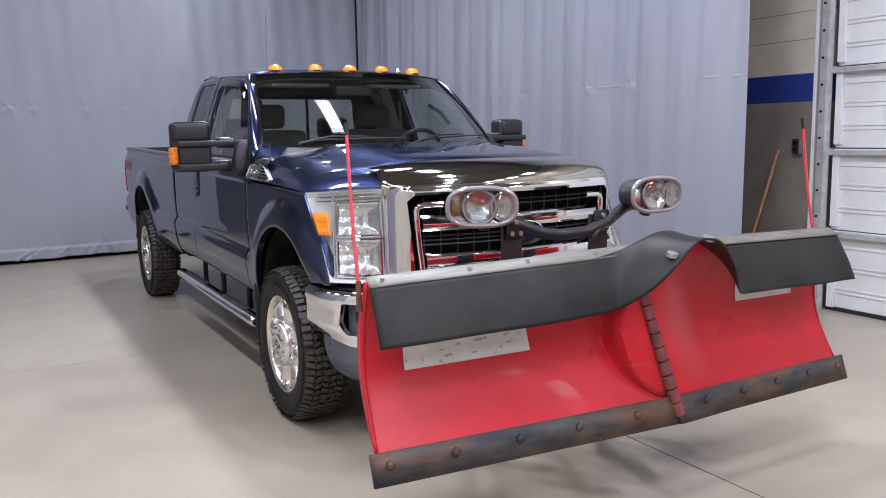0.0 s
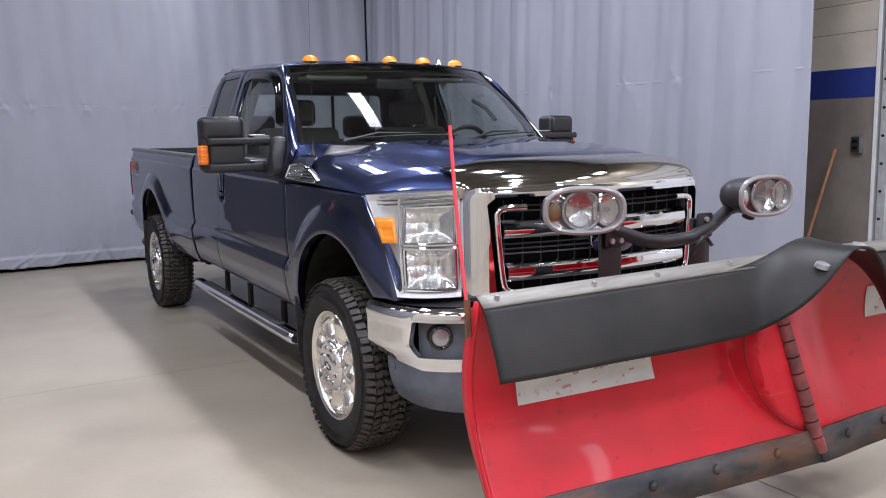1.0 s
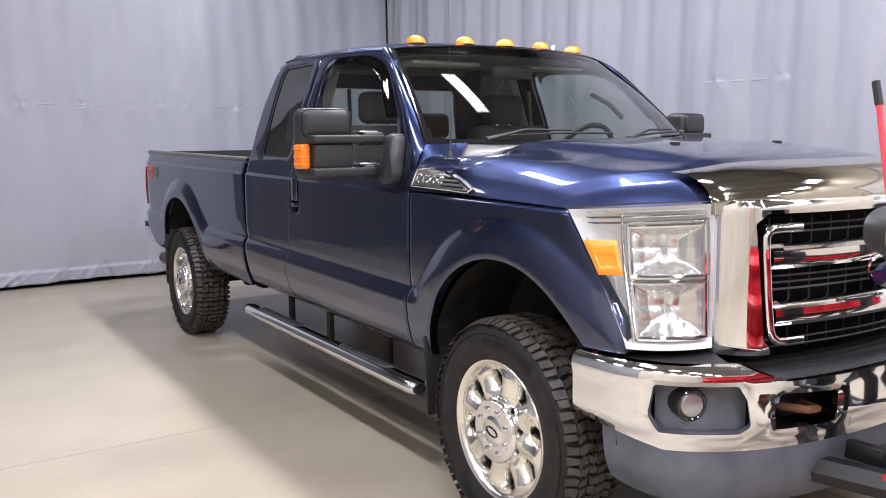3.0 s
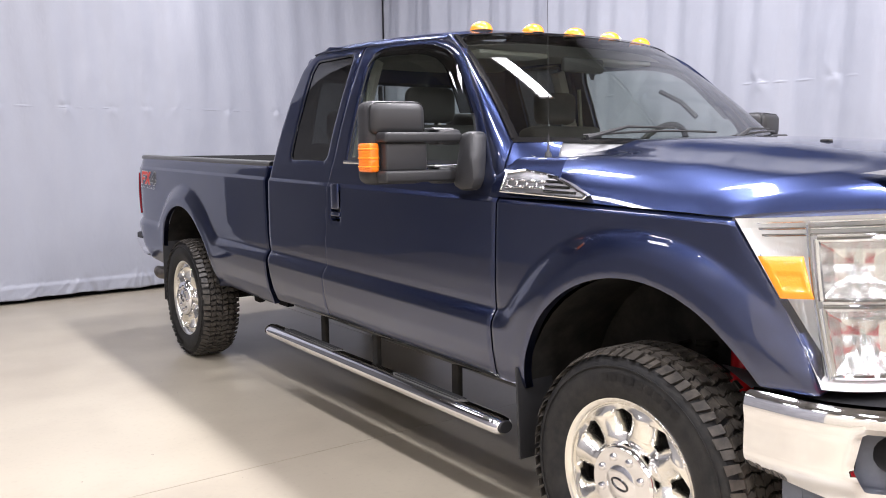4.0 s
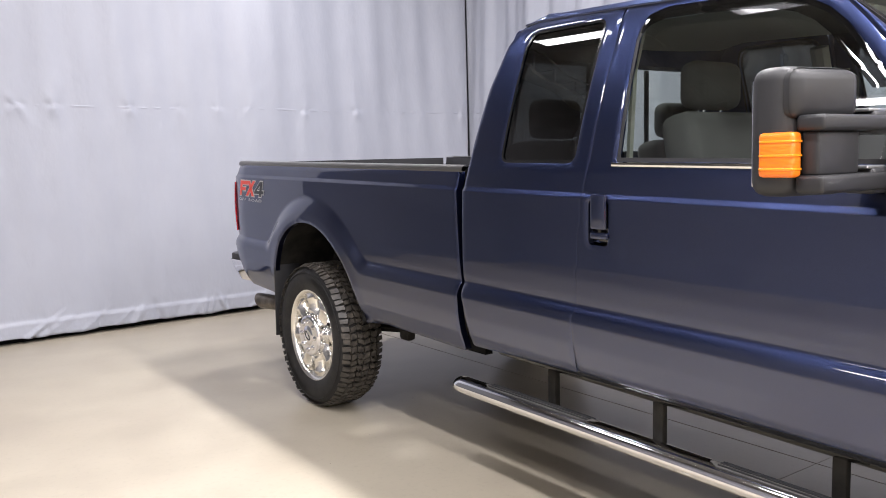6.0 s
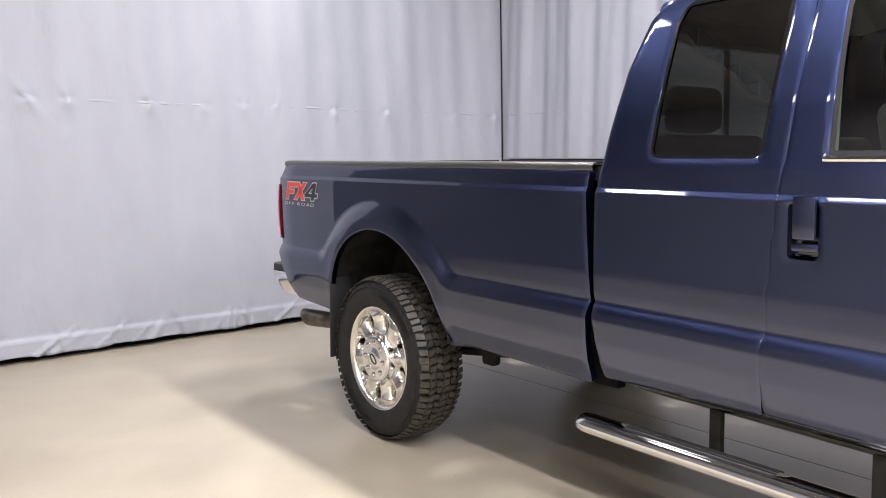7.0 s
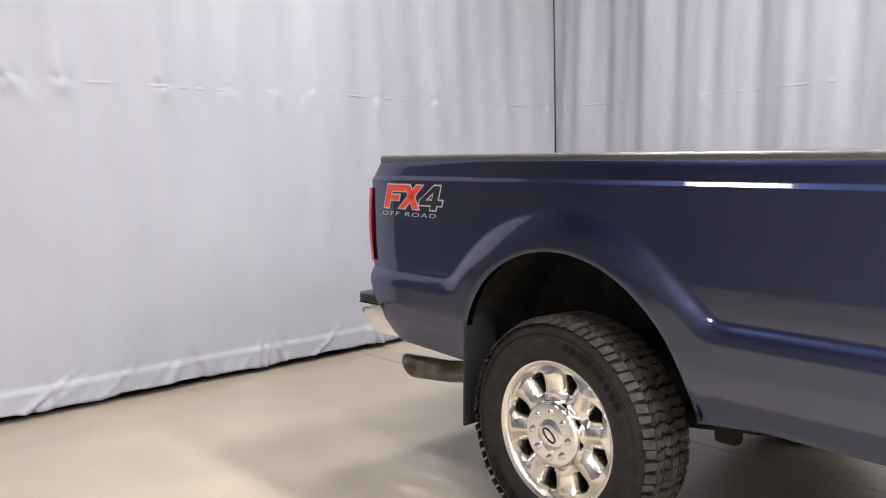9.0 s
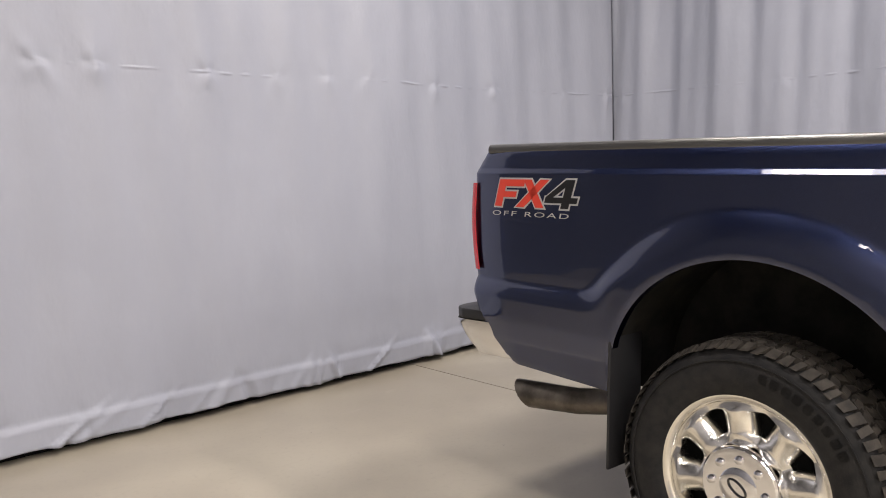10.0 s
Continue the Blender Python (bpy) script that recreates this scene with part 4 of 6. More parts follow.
# fender vent badges
for s in (-1, 1):
    vx = side_x(0.45, 1.27) + 0.004
    vp = [(0.225, 1.302), (0.63, 1.314), (0.627, 1.380), (0.53, 1.390), (0.41, 1.376), (0.30, 1.343), (0.215, 1.312)]
    lean = lambda z: 0.42 * (z - 1.31)
    mm = Matrix(((0, 0, -s, s * vx), (1, 0, 0, 0), (0, 1, 0, rake(0.45)), (0, 0, 0, 1)))
    vb = prism(vp, 0.03, mm, 0.004)
    for v in vb.verts:
        v.co.x -= s * lean(v.co.z - rake(0.45))
    vent = part("fender_vent", vb, M_VENT, truck, "silver fender vent badge with plain bars")
    ring_ = [(s * (vx + 0.002 - lean(z)), y, z + rake(0.45)) for y, z in vp + vp[:1]]
    for p, q in zip(ring_, ring_[1:]):
        part("vent_frame", tube([p, q], 0.0045, 6), M_CHROME, vent)
    for k in range(4):
        z = 1.318 + 0.0165 * k
        part("vent_slat", tube([(s * (vx + 0.001 - lean(z)), 0.262 + 0.034 * k, z + rake(0.45)), (s * (vx + 0.001 - lean(z)), 0.41, z + 0.003 + rake(0.45))], 0.005, 6), M_BLACKGLOSS, vent)
    for k, w_ in enumerate((0.034, 0.044, 0.044, 0.044)):
        ya = 0.612 - 0.051 * k
        zl, zh = 1.327 + rake(0.45), 1.362 - 0.002 * k + rake(0.45)
        bar = box(s * (vx + 0.003) - 0.003, s * (vx + 0.003) + 0.003, ya - w_, ya, zh - 0.009, zh, 0.002, 1)
        box(s * (vx + 0.003) - 0.003, s * (vx + 0.003) + 0.003, ya - w_, ya, zl, zl + 0.009, 0.002, 1, bm=bar)
        box(s * (vx + 0.003) - 0.003, s * (vx + 0.003) + 0.003, ya - 0.010, ya, zl + 0.008, zh - 0.008, 0.002, 1, bm=bar)
        for v in bar.verts:
            v.co.x -= s * lean(v.co.z - rake(0.45))
        part("badge_bar", bar, M_CHROME, vent)

# tow mirrors
for s in (-1, 1):
    f = lambda x0, x1, y0, y1, z0, z1, b, sg=3: box(min(s * x0, s * x1), max(s * x0, s * x1), y0, y1, z0, z1, b, sg)
    head = f(1.035, 1.262, 0.895, 1.045, 1.318, 1.628, 0.035, 4)
    for v in head.verts:
        if v.co.y < 0.97:
            v.co.y += 0.05 * (abs(v.co.x) - 1.03) / 0.23
    mir = part("tow_mirror", head, M_BLACK, truck, "large black telescoping tow mirror")
    cap = f(1.05, 1.258, 0.882, 0.93, 1.50, 1.622, 0.03)
    for v in cap.verts:
        v.co.y += 0.045 * (abs(v.co.x) - 1.05) / 0.22
    part("mirror_cap", cap, M_BLACK, mir)
    part("mirror_insert", f(1.048, 1.225, 0.886, 0.93, 1.368, 1.474, 0.008), M_BLACK, mir)
    part("turn_lamp", f(1.230, 1.271, 0.922, 1.010, 1.365, 1.472, 0.010), M_ORANGE, mir, "amber turn signal lens")
    for z in (1.385, 1.417, 1.45):
        part("lens_rib", f(1.233, 1.273, 0.920, 1.006, z - 0.003, z + 0.003, 0.0015, 1), M_AMBER, mir)
    part("mirror_glass", f(1.06, 1.235, 1.040, 1.050, 1.34, 1.60, 0.004), M_CHROME, mir, "mirror glass")
    for z, h in ((1.492, 0.019), (1.348, 0.022)):
        arm = f(0.90, 1.240, 0.866, 0.935, z - h, z + h, 0.010)
        part("mirror_arm", arm, M_BLACK, mir)
        clamp = f(0.90, 1.005, 0.872, 0.955, z - h - 0.010, z + h + 0.012, 0.014)
        part("arm_clamp", clamp, M_BLACK, mir)
        part("clamp_cap", f(0.93, 1.02, 0.880, 0.945, z + h + 0.008, z + h + 0.017, 0.004), M_BRIGHT, mir)
    sail = [(0.795, 1.515), (0.768, 1.43), (0.755, 1.340), (0.770, 1.306), (0.84, 1.300), (0.885, 1.318), (0.895, 1.36), (0.865, 1.40), (0.87, 1.47), (0.89, 1.50), (0.87, 1.525), (0.815, 1.528)]
    mm = Matrix(((0, 0, -s, s * 0.938), (1, 0, 0, 0), (0, 1, 0, rake(0.85)), (0, 0, 0, 1)))
    sb = prism(sail, 0.075, mm, 0.018)
    for v in sb.verts:
        v.co.x -= s * max(0, v.co.z - 1.40) * 0.30
    part("mirror_base", sb, M_BLACK, mir)

# ---- front end ----
def front_y(x):
    a = abs(x)
    return -0.862 + 0.088 * (a / 0.578) ** 2 + (0.085 * ((a - 0.545) / 0.10) ** 2 if a > 0.545 else 0.0)


def on_front(x, z, off=0.0):
    return (x, front_y(x) + off, z + rake(-0.8))


P_SUR = sd_poly(((-0.645, 0.85), (-0.648, 1.27), (-0.638, 1.305), (-0.60, 1.328), (0.60, 1.328), (0.638, 1.305), (0.648, 1.27), (0.645, 0.85)), 0.02)
P_OPEN = sd_poly(((-0.575, 1.26), (-0.545, 1.288), (0.545, 1.288), (0.575, 1.26), (0.545, 0.90), (0.50, 0.838), (-0.50, 0.838), (-0.545, 0.90)), 0.01)
grille = part("grille_surround", panel(both(P_SUR, P_OPEN), -0.66, 0.66, 0.83, 1.34, 0.0085, lambda x, z: on_front(x, z, 0.012 * smooth01(-0.02, 0.0, P_SUR(x, z))), 0.035, (0, 1, 0)), M_CHROME, truck, "chrome grille surround")
part("grille_backing", grid(30, 3, lambda u, v: on_front(-0.56 + 1.12 * u, 0.84 + 0.45 * v, 0.10)), M_DARK, grille)
BRACKET = ((0.41, 1.243), (0.46, 1.243), (0.495, 1.242), (0.520, 1.235), (0.532, 1.215), (0.530, 1.17), (0.518, 1.02), (0.508, 0.93), (0.500, 0.905), (0.480, 0.888), (0.45, 0.885), (0.39, 0.885))
for s in (-1, 1):
    part("grille_inner_frame", tube([on_front(s * x, z, 0.020) for x, z in BRACKET], 0.0155, 12), M_CHROME, grille, "thick chrome bracket in the grille")
for z0, z1, w in ((1.114, 1.190, 0.50), (0.932, 1.008, 0.485)):
    prof = ((0.0, 0.05), (0.0, 0.012), (0.25, 0.0), (0.72, 0.004), (1.0, 0.03), (1.0, 0.06))

    def bar_pt(u, v):
        k = v * (len(prof) - 1)
        i = min(int(k), len(prof) - 2)
        a, b = prof[i], prof[i + 1]
        f = k - i
        x = -w + 2 * w * u
        return on_front(x, z0 + (z1 - z0) * (a[0] + (b[0] - a[0]) * f), 0.018 + a[1] + (b[1] - a[1]) * f)
    part("grille_bar", grid(40, 11, bar_pt), M_CHROME, grille, "broad chrome grille bar")
for z in (0.862, 0.885, 1.045, 1.066, 1.087, 1.225, 1.247):
    part("grille_slat", tube([on_front(x, z, 0.055) for x in np.linspace(-0.5, 0.5, 16)], 0.004, 5), M_BLACK, grille)
for x in np.arange(-0.48, 0.49, 0.08):
    part("grille_slat", tube([on_front(x, z, 0.06) for z in (0.85, 1.27)], 0.003, 5), M_BLACK, grille)
em = grid(28, 6, lambda u, v: on_front(0.115 * math.cos(2 * math.pi * u) * (1 - v), 1.066 + 0.047 * math.sin(2 * math.pi * u) * (1 - v), 0.002 - 0.012 * v ** 0.5), close_u=True)
emblem = part("emblem", em, M_NAVY, grille, "plain dark blue oval emblem with chrome rim")
part("emblem_rim", tube([on_front(0.117 * math.cos(a), 1.066 + 0.049 * math.sin(a), 0.002) for a in np.linspace(0, 6.2832, 33)], 0.006, 6, caps=False), M_CHROME, emblem)

# headlamps
for s in (-1, 1):
    def lamp_pt(u, v, off=0.0):
        """u from the outer to the inner edge, v up; off pushes inward."""
        zo = 0.872 + 0.418 * v
        o = Vector((0.882 + 0.022 * v, -0.552 + 0.245 * v ** 1.1, zo))
        i = Vector((0.648, -0.680, 0.868 + 0.448 * v))
        p = o.lerp(i, u)
        nrm = Vector((0.62, -0.78, 0))
        p += nrm * (0.030 * math.sin(math.pi * u) ** 0.8 - off)
        return (s * p.x, p.y, p.z + rake(-0.6))
    hl = part("headlamp", grid(16, 16, lambda u, v: lamp_pt(u, v, 0.0)), M_LENS, truck, "clear headlamp with chrome reflectors")
    part("lamp_bezel", grid(16, 16, lambda u, v: lamp_pt(u, v, 0.002 + 0.095 * (max(0.0, math.sin(math.pi * u)) * max(0.0, math.sin(math.pi * v))) ** 0.35)), M_HOUSING, hl, "bright lamp housing")
    for v0, v1 in ((0.50, 0.86), (0.07, 0.46)):
        u1 = 0.93
        left = lambda v: 0.15 + 0.27 * v
        def bowl_pt(u, v):
            q = max(abs(2 * u - 1), abs(2 * v - 1))
            flute = 0.005 * abs(math.sin(u * 14)) + 0.0025 * abs(math.sin(v * 11 + 0.6 * u))
            w = v0 + (v1 - v0) * v
            return lamp_pt(left(w) + (u1 - left(w)) * u, w, 0.024 + 0.05 * (1 - q ** 2.4) - flute * (1 - q ** 6))
        bowl = grid(49, 37, bowl_pt)
        part("reflector", bowl, M_REFLECTOR, hl, "faceted chrome reflector")
        fr = bmesh.new()
        loop = [(left(v0), v0), (u1, v0), (u1, v1), (left(v1), v1), (left(v0), v0)]
        for a, b in zip(loop, loop[1:]):
            tube([lamp_pt(a[0] + (b[0] - a[0]) * k / 5, a[1] + (b[1] - a[1]) * k / 5, 0.022) for k in range(6)], 0.0095, 8, fr)
        part("reflector_frame", fr, M_CHROME, hl)
        c = Vector(lamp_pt((left(v0) + u1) / 2, (v0 + v1) / 2, 0.055))
        part("bulb", tube([c, c + Vector((-s * -0.02, -0.03, 0))], [0.016, 0.008], 10), M_LENS, hl)
    amb = grid(21, 17, lambda u, v: lamp_pt(0.003 + (0.215 + 0.04 * v) * u, 0.52 + 0.25 * v, -0.002 - 0.007 * min(1, 9 * min(u, 1 - u), 7 * min(v, 1 - v)) + (0.004 if 0.18 < u < 0.82 and 0.2 < v < 0.62 else 0)))
    part("marker_lens", amb, M_AMBER, hl, "amber side marker lens")
    part("lamp_divider", tube([lamp_pt(0.10 + 0.27 * v, v, 0.016) for v in np.linspace(0.05, 0.95, 8)], 0.006, 8), M_CHROME, hl)
    for v in (0.93, 0.97, 0.89):
        part("lamp_trim_line", tube([lamp_pt(u, v, 0.022) for u in np.linspace(0.10, 0.95, 8)], 0.004, 6), M_CHROME, hl)

# front bumper
BN, BX, BY = 0.8, 0.945, 0.575


def bumper_pt(t, z, inset=0.0):
    th = t / 0.62
    c, sn = max(0.0, math.cos(th)), math.sin(th)
    ax, ay = BX - inset, BY - inset
    return (math.copysign(ax * abs(sn) ** BN, sn), -0.365 - ay * c ** BN, z + rake(-0.7))


def t_of(x):
    return math.copysign(0.62 * math.asin(min(1, (abs(x) / BX) ** (1 / BN))), x)


TE = 0.62 * math.pi / 2 - 0.005
P_BUMP = sd_poly(((-TE, 0.638), (-TE, 0.845), (-t_of(0.68), 0.845), (-t_of(0.56), 0.795), (t_of(0.56), 0.795), (t_of(0.68), 0.845), (TE, 0.845), (TE, 0.638), (t_of(0.86), 0.582), (-t_of(0.86), 0.582)), 0.006)
fogs = [sd_poly(((s * t_of(0.652), 0.655), (s * t_of(0.665), 0.740), (s * t_of(0.69), 0.785), (s * t_of(0.872), 0.785), (s * t_of(0.882), 0.69), (s * t_of(0.866), 0.628), (s * t_of(0.68), 0.628)), 0.012) for s in (-1, 1)]
hooks = [sd_poly(((s * t_of(0.36), 0.635), (s * t_of(0.36), 0.742), (s * t_of(0.565), 0.752), (s * t_of(0.585), 0.70), (s * t_of(0.575), 0.635)), 0.01) for s in (-1, 1)]
bsd = lambda t, z: max(P_BUMP(t, z), -fogs[0](t, z), -fogs[1](t, z), -hooks[0](t, z), -hooks[1](t, z))


def bump_place(t, z):
    inset = 0.045 * smooth01(0.68, 0.57, z) + 0.016 * smooth01(0.825, 0.85, z) - 0.006 * math.exp(-((z - 0.80) / 0.02) ** 2)
    hole = min(fogs[0](t, z), fogs[1](t, z), hooks[0](t, z), hooks[1](t, z))
    inset += 0.010 * smooth01(0.02, 0.0, hole)
    return bumper_pt(t, z, inset)


bump_bm = panel(bsd, -TE - 0.01, TE + 0.01, 0.57, 0.86, 0.0115, bump_place, 0)
for v in bump_bm.verts:
    pass
rimedges = [e for e in bump_bm.edges if len(e.link_faces) == 1]
ex = bmesh.ops.extrude_edge_only(bump_bm, edges=rimedges)
for v in ex["geom"]:
    if isinstance(v, bmesh.types.BMVert):
        d = Vector((v.co.x * 0.9, (v.co.y + 0.2), 0)).normalized()
        v.co -= d * 0.03
bmesh.ops.recalc_face_normals(bump_bm, faces=bump_bm.faces)
bumper = part("front_bumper", bump_bm, M_CHROME, truck, "chrome front bumper with fog lamp openings")
part("bumper_backing", grid(60, 4, lambda u, v: bumper_pt(-TE * 0.97 + 2 * TE * 0.97 * u, 0.63 + 0.19 * v, 0.13)), M_CHASSIS, bumper)
pad = grid(50, 6, lambda u, v: (lambda x: (x, bumper_pt(t_of(x), 0)[1] + 0.025 + 0.12 * v, 0.797 + 0.014 * math.sin(math.pi * min(1, v * 1.3)) ** 0.5 + rake(-0.8)))(-0.57 + 1.14 * u))
part("bumper_pad", pad, M_BLACK, bumper, "black ribbed step pad")
fill = grid(60, 4, lambda u, v: (lambda p: (p[0] * (1 - 0.12 * v), p[1] + 0.17 * v, p[2] + 0.012 * v))(bumper_pt(-TE + 2 * TE * u, 0.842 if abs(2 * u - 1) > 0.46 else 0.795, 0.03)))
part("bumper_filler", fill, M_BLACK, bumper, "black filler above the bumper")
val = grid(60, 12, lambda u, v: bumper_pt(-TE * 0.93 + 2 * TE * 0.93 * u, 0.372 + 0.05 * abs(2 * u - 1) ** 4 + 0.235 * v, 0.045 + 0.05 * (1 - v) ** 3 - 0.0 * v))
part("lower_valance", val, M_VALANCE, truck, "grey-blue plastic lower valance")
for s in (-1, 1):
    pocket = grid(12, 8, lambda u, v: bumper_pt(s * (t_of(0.655) + (t_of(0.88) - t_of(0.655)) * u), 0.615 + 0.180 * v, 0.07))
    fg = part("fog_lamp", pocket, M_VALANCE, bumper, "round fog lamp in a grey pocket")
    c = Vector(bumper_pt(s * t_of(0.808), 0.706, 0.045))
    d = Vector((s * 0.35, -0.93, 0)).normalized()
    part("fog_bezel", tube([c - d * 0.03, c + d * 0.022], [0.05, 0.050], 20), M_BLACK, fg)
    part("fog_lens", tube([c + d * 0.020, c + d * 0.030, c + d * 0.034], [0.040, 0.033, 0.012], 20), M_FOG, fg, "clear fog lens")
    part("fog_ring", tube([c + d * 0.024 + Vector((-d.y, d.x, 0)) * 0.043 * math.cos(a) + Vector((0, 0, 0.043 * math.sin(a))) for a in np.linspace(0, 6.2832, 25)], 0.004, 6, caps=False), M_BLACKGLOSS, fg)
    h = bumper_pt(s * t_of(0.47), 0.69, 0.10)
    hook = [Vector(h) + Vector((s * -0.06, 0.02, -0.02)), Vector(h) + Vector((s * -0.03, -0.06, -0.015)), Vector(h) + Vector((s * 0.03, -0.07, -0.005)), Vector(h) + Vector((s * 0.07, -0.02, 0.0)), Vector(h) + Vector((s * 0.07, 0.05, 0.0))]
    part("tow_hook", tube(hook, 0.013, 8), M_RUST, bumper, "rusty tow hook")

# rear bumper
M_EXH = mat("dull_exhaust_steel", (0.22, 0.2, 0.18), 0.42, 0.8)
vary(M_EXH, (0.09, 0.078, 0.065), (0.2, 0.175, 0.15), 12)
def rb_pt(u, v):
    s = 2 * u - 1
    a = abs(s)
    th = max(0.0, (a - 0.80) / 0.20)
    if th < 0.45:
        k = th / 0.45
        x, y = 0.85 + 0.066 * math.sin(k * 1.5708), 5.342 - 0.07 * (1 - math.cos(k * 1.5708))
    else:
        k = (th - 0.45) / 0.55
        x, y = 0.916 - 0.012 * k, 5.272 - 0.24 * k
    x = math.copysign(x if th > 0 else 0.85 * a / 0.80, s)
    return (x * (1 - 0.035 * (1 - v) ** 1.5), y - (0.075 * (1 - v)) - 0.01 * (1 - v) ** 2 + 0.008 * math.sin(math.pi * v), 0.628 + 0.137 * v)


part("rear_bumper", grid(80, 9, rb_pt), M_CHROME, truck, "chrome rear step bumper")
pad_o = [(-0.905, 5.09), (-0.914, 5.277), (-0.885, 5.332), (-0.84, 5.347), (0.84, 5.347), (0.885, 5.332), (0.914, 5.277), (0.905, 5.09)]
part("rear_bumper_pad", prism(pad_o, 0.042, Matrix.Translation((0, 0, 0.766)), 0.008), M_BLACK, truck, "black bumper step pad")
ex_tip = tube([(-0.70, 4.55, 0.52), (-0.79, 4.8, 0.495), (-0.815, 5.04, 0.485)], [0.045, 0.048, 0.05], 18, caps=False)
for v in ex_tip.verts:
    if v.co.y > 4.95:
        v.co.y += 0.75 * (v.co.z - 0.485)
part("exhaust_tip", ex_tip, M_EXH, truck, "dull steel exhaust tip")
part("exhaust_bore", tube([(-0.80, 4.85, 0.49), (-0.809, 4.97, 0.486)], [0.038, 0.042], 16), M_DARK, truck)

# ---- wheels ----
wheel = new("wheel")
wheel.parent = truck
tagged(wheel, "polished eight-spoke alloy wheel with an all-terrain tyre")
tyre_prof = [(0.262, -0.085), (0.268, -0.118), (0.285, -0.132), (0.33, -0.142), (0.375, -0.138), (0.402, -0.125), (0.411, -0.108), (0.4145, -0.06), (0.415, 0), (0.4145, 0.06), (0.411, 0.108), (0.402, 0.125), (0.36, 0.142), (0.30, 0.138), (0.262, 0.10)]
tyre = part("tyre", lathe(tyre_prof, 72), M_TYRE, wheel, "black all-terrain tyre")
tr = bmesh.new()
rr = random.Random(2)
NB = 68
# rows of interlocking blocks: inner and outer x, shift, skew, notch, share of the pitch
ROWS = ((-0.1365, -0.092, 0.0, 0.16, 0.0, 0.80), (-0.086, -0.048, 0.42, -0.5, 0.5, 0.78), (-0.043, -0.003, 0.05, 0.6, -0.5, 0.80), (0.003, 0.043, 0.5, -0.6, 0.5, 0.80), (0.048, 0.086, 0.15, 0.5, -0.5, 0.78), (0.092, 0.1365, 0.3, -0.16, 0.0, 0.80))
for row, (xa, xb, sh, sk, notch, share) in enumerate(ROWS):
    for k in range(NB):
        pitch = 2 * math.pi / NB
        a0 = pitch * (k + sh + rr.uniform(-0.04, 0.04))
        wid = pitch * (0.90 * share + 0.09 * math.sin(k * 2.1))
        xm = (xa + xb) / 2 + 0.004 * (1 if k % 2 else -1)
        long = 0.004 if k % 2 and row in (0, 5) else 0.0
        ya, yb = xa - (long if row == 0 else 0), xb + (long if row == 5 else 0)
        shape = ((ya, 0), (xm, 0.0), (xm, notch * 0.5), (yb, notch * 0.5), (yb, 1 + notch * 0.5), (xm, 1 + notch * 0.5), (xm, 1), (ya, 1)) if notch else ((ya, 0), (yb, 0.05), (yb, 0.95), (ya, 1))
        pts = [(x + rr.uniform(-0.0035, 0.0035), a0 + (f + rr.uniform(-0.14, 0.14) + 1.25 * sk * (x - xa) / (xb - xa)) * wid) for x, f in shape]
        ca = sum(a for _, a in pts) / len(pts)
        cx = sum(x for x, _ in pts) / len(pts)
        fall = lambda x: -0.019 * smooth01(0.09, 0.142, abs(x))
        rad = HUB_R + rr.uniform(-0.003, 0.0)
        lo = [tr.verts.new((x, 0.413 * math.cos(a), 0.413 * math.sin(a))) for x, a in pts]
        hi = []
        for x, a in pts:
            x2, a2 = cx + (x - cx) * 0.985, ca + (a - ca) * 0.975
            hi.append(tr.verts.new((x2, (rad + fall(x2)) * math.cos(a2), (rad + fall(x2)) * math.sin(a2))))
        n = len(pts)
        tr.faces.new(hi)
        for i in range(n):
            q = (i + 1) % n
            tr.faces.new((lo[i], lo[q], hi[q], hi[i]))
bmesh.ops.recalc_face_normals(tr, faces=tr.faces)
part("tread", tr, M_TREAD, wheel, "worn blocky tread", smooth=0)
for a_mid, span, count in ((1.57, 0.95, 9), (4.71, 0.95, 9)):
    for k in range(count):
        a1, a2 = a_mid + span * ((k + 0.1) / count - 0.5), a_mid + span * ((k + 0.78) / count - 0.5)
        mark = grid(4, 2, lambda u, v: (-0.1438 - 0.0008 * (1 - v), (0.332 + 0.026 * v) * math.cos(a1 + (a2 - a1) * u), (0.332 + 0.026 * v) * math.sin(a1 + (a2 - a1) * u)))
        bmesh.ops.solidify(mark, geom=mark.faces[:], thickness=0.004)
        part("sidewall_mark", mark, M_TYRE, wheel, smooth=0)
part("sidewall_ring", tube([(-0.1405, 0.378 * math.cos(a), 0.378 * math.sin(a)) for a in np.linspace(0, 6.2832, 65)], 0.0028, 5, caps=False), M_TYRE, wheel)
rim_prof = [(0.272, -0.108), (0.276, -0.120), (0.272, -0.126), (0.262, -0.124), (0.252, -0.112), (0.247, -0.085), (0.245, 0.10)]
part("rim", lathe(rim_prof, 72), M_ALU, wheel, "polished alloy rim")
NR, NA = 15, 12
radii = [0.095, 0.110, 0.132, 0.1495, 0.1545, 0.160, 0.168, 0.180, 0.192, 0.205, 0.217, 0.2255, 0.2315, 0.242, 0.250]
R1, R2 = 0.152, 0.229
face = bmesh.new()
vs = {}
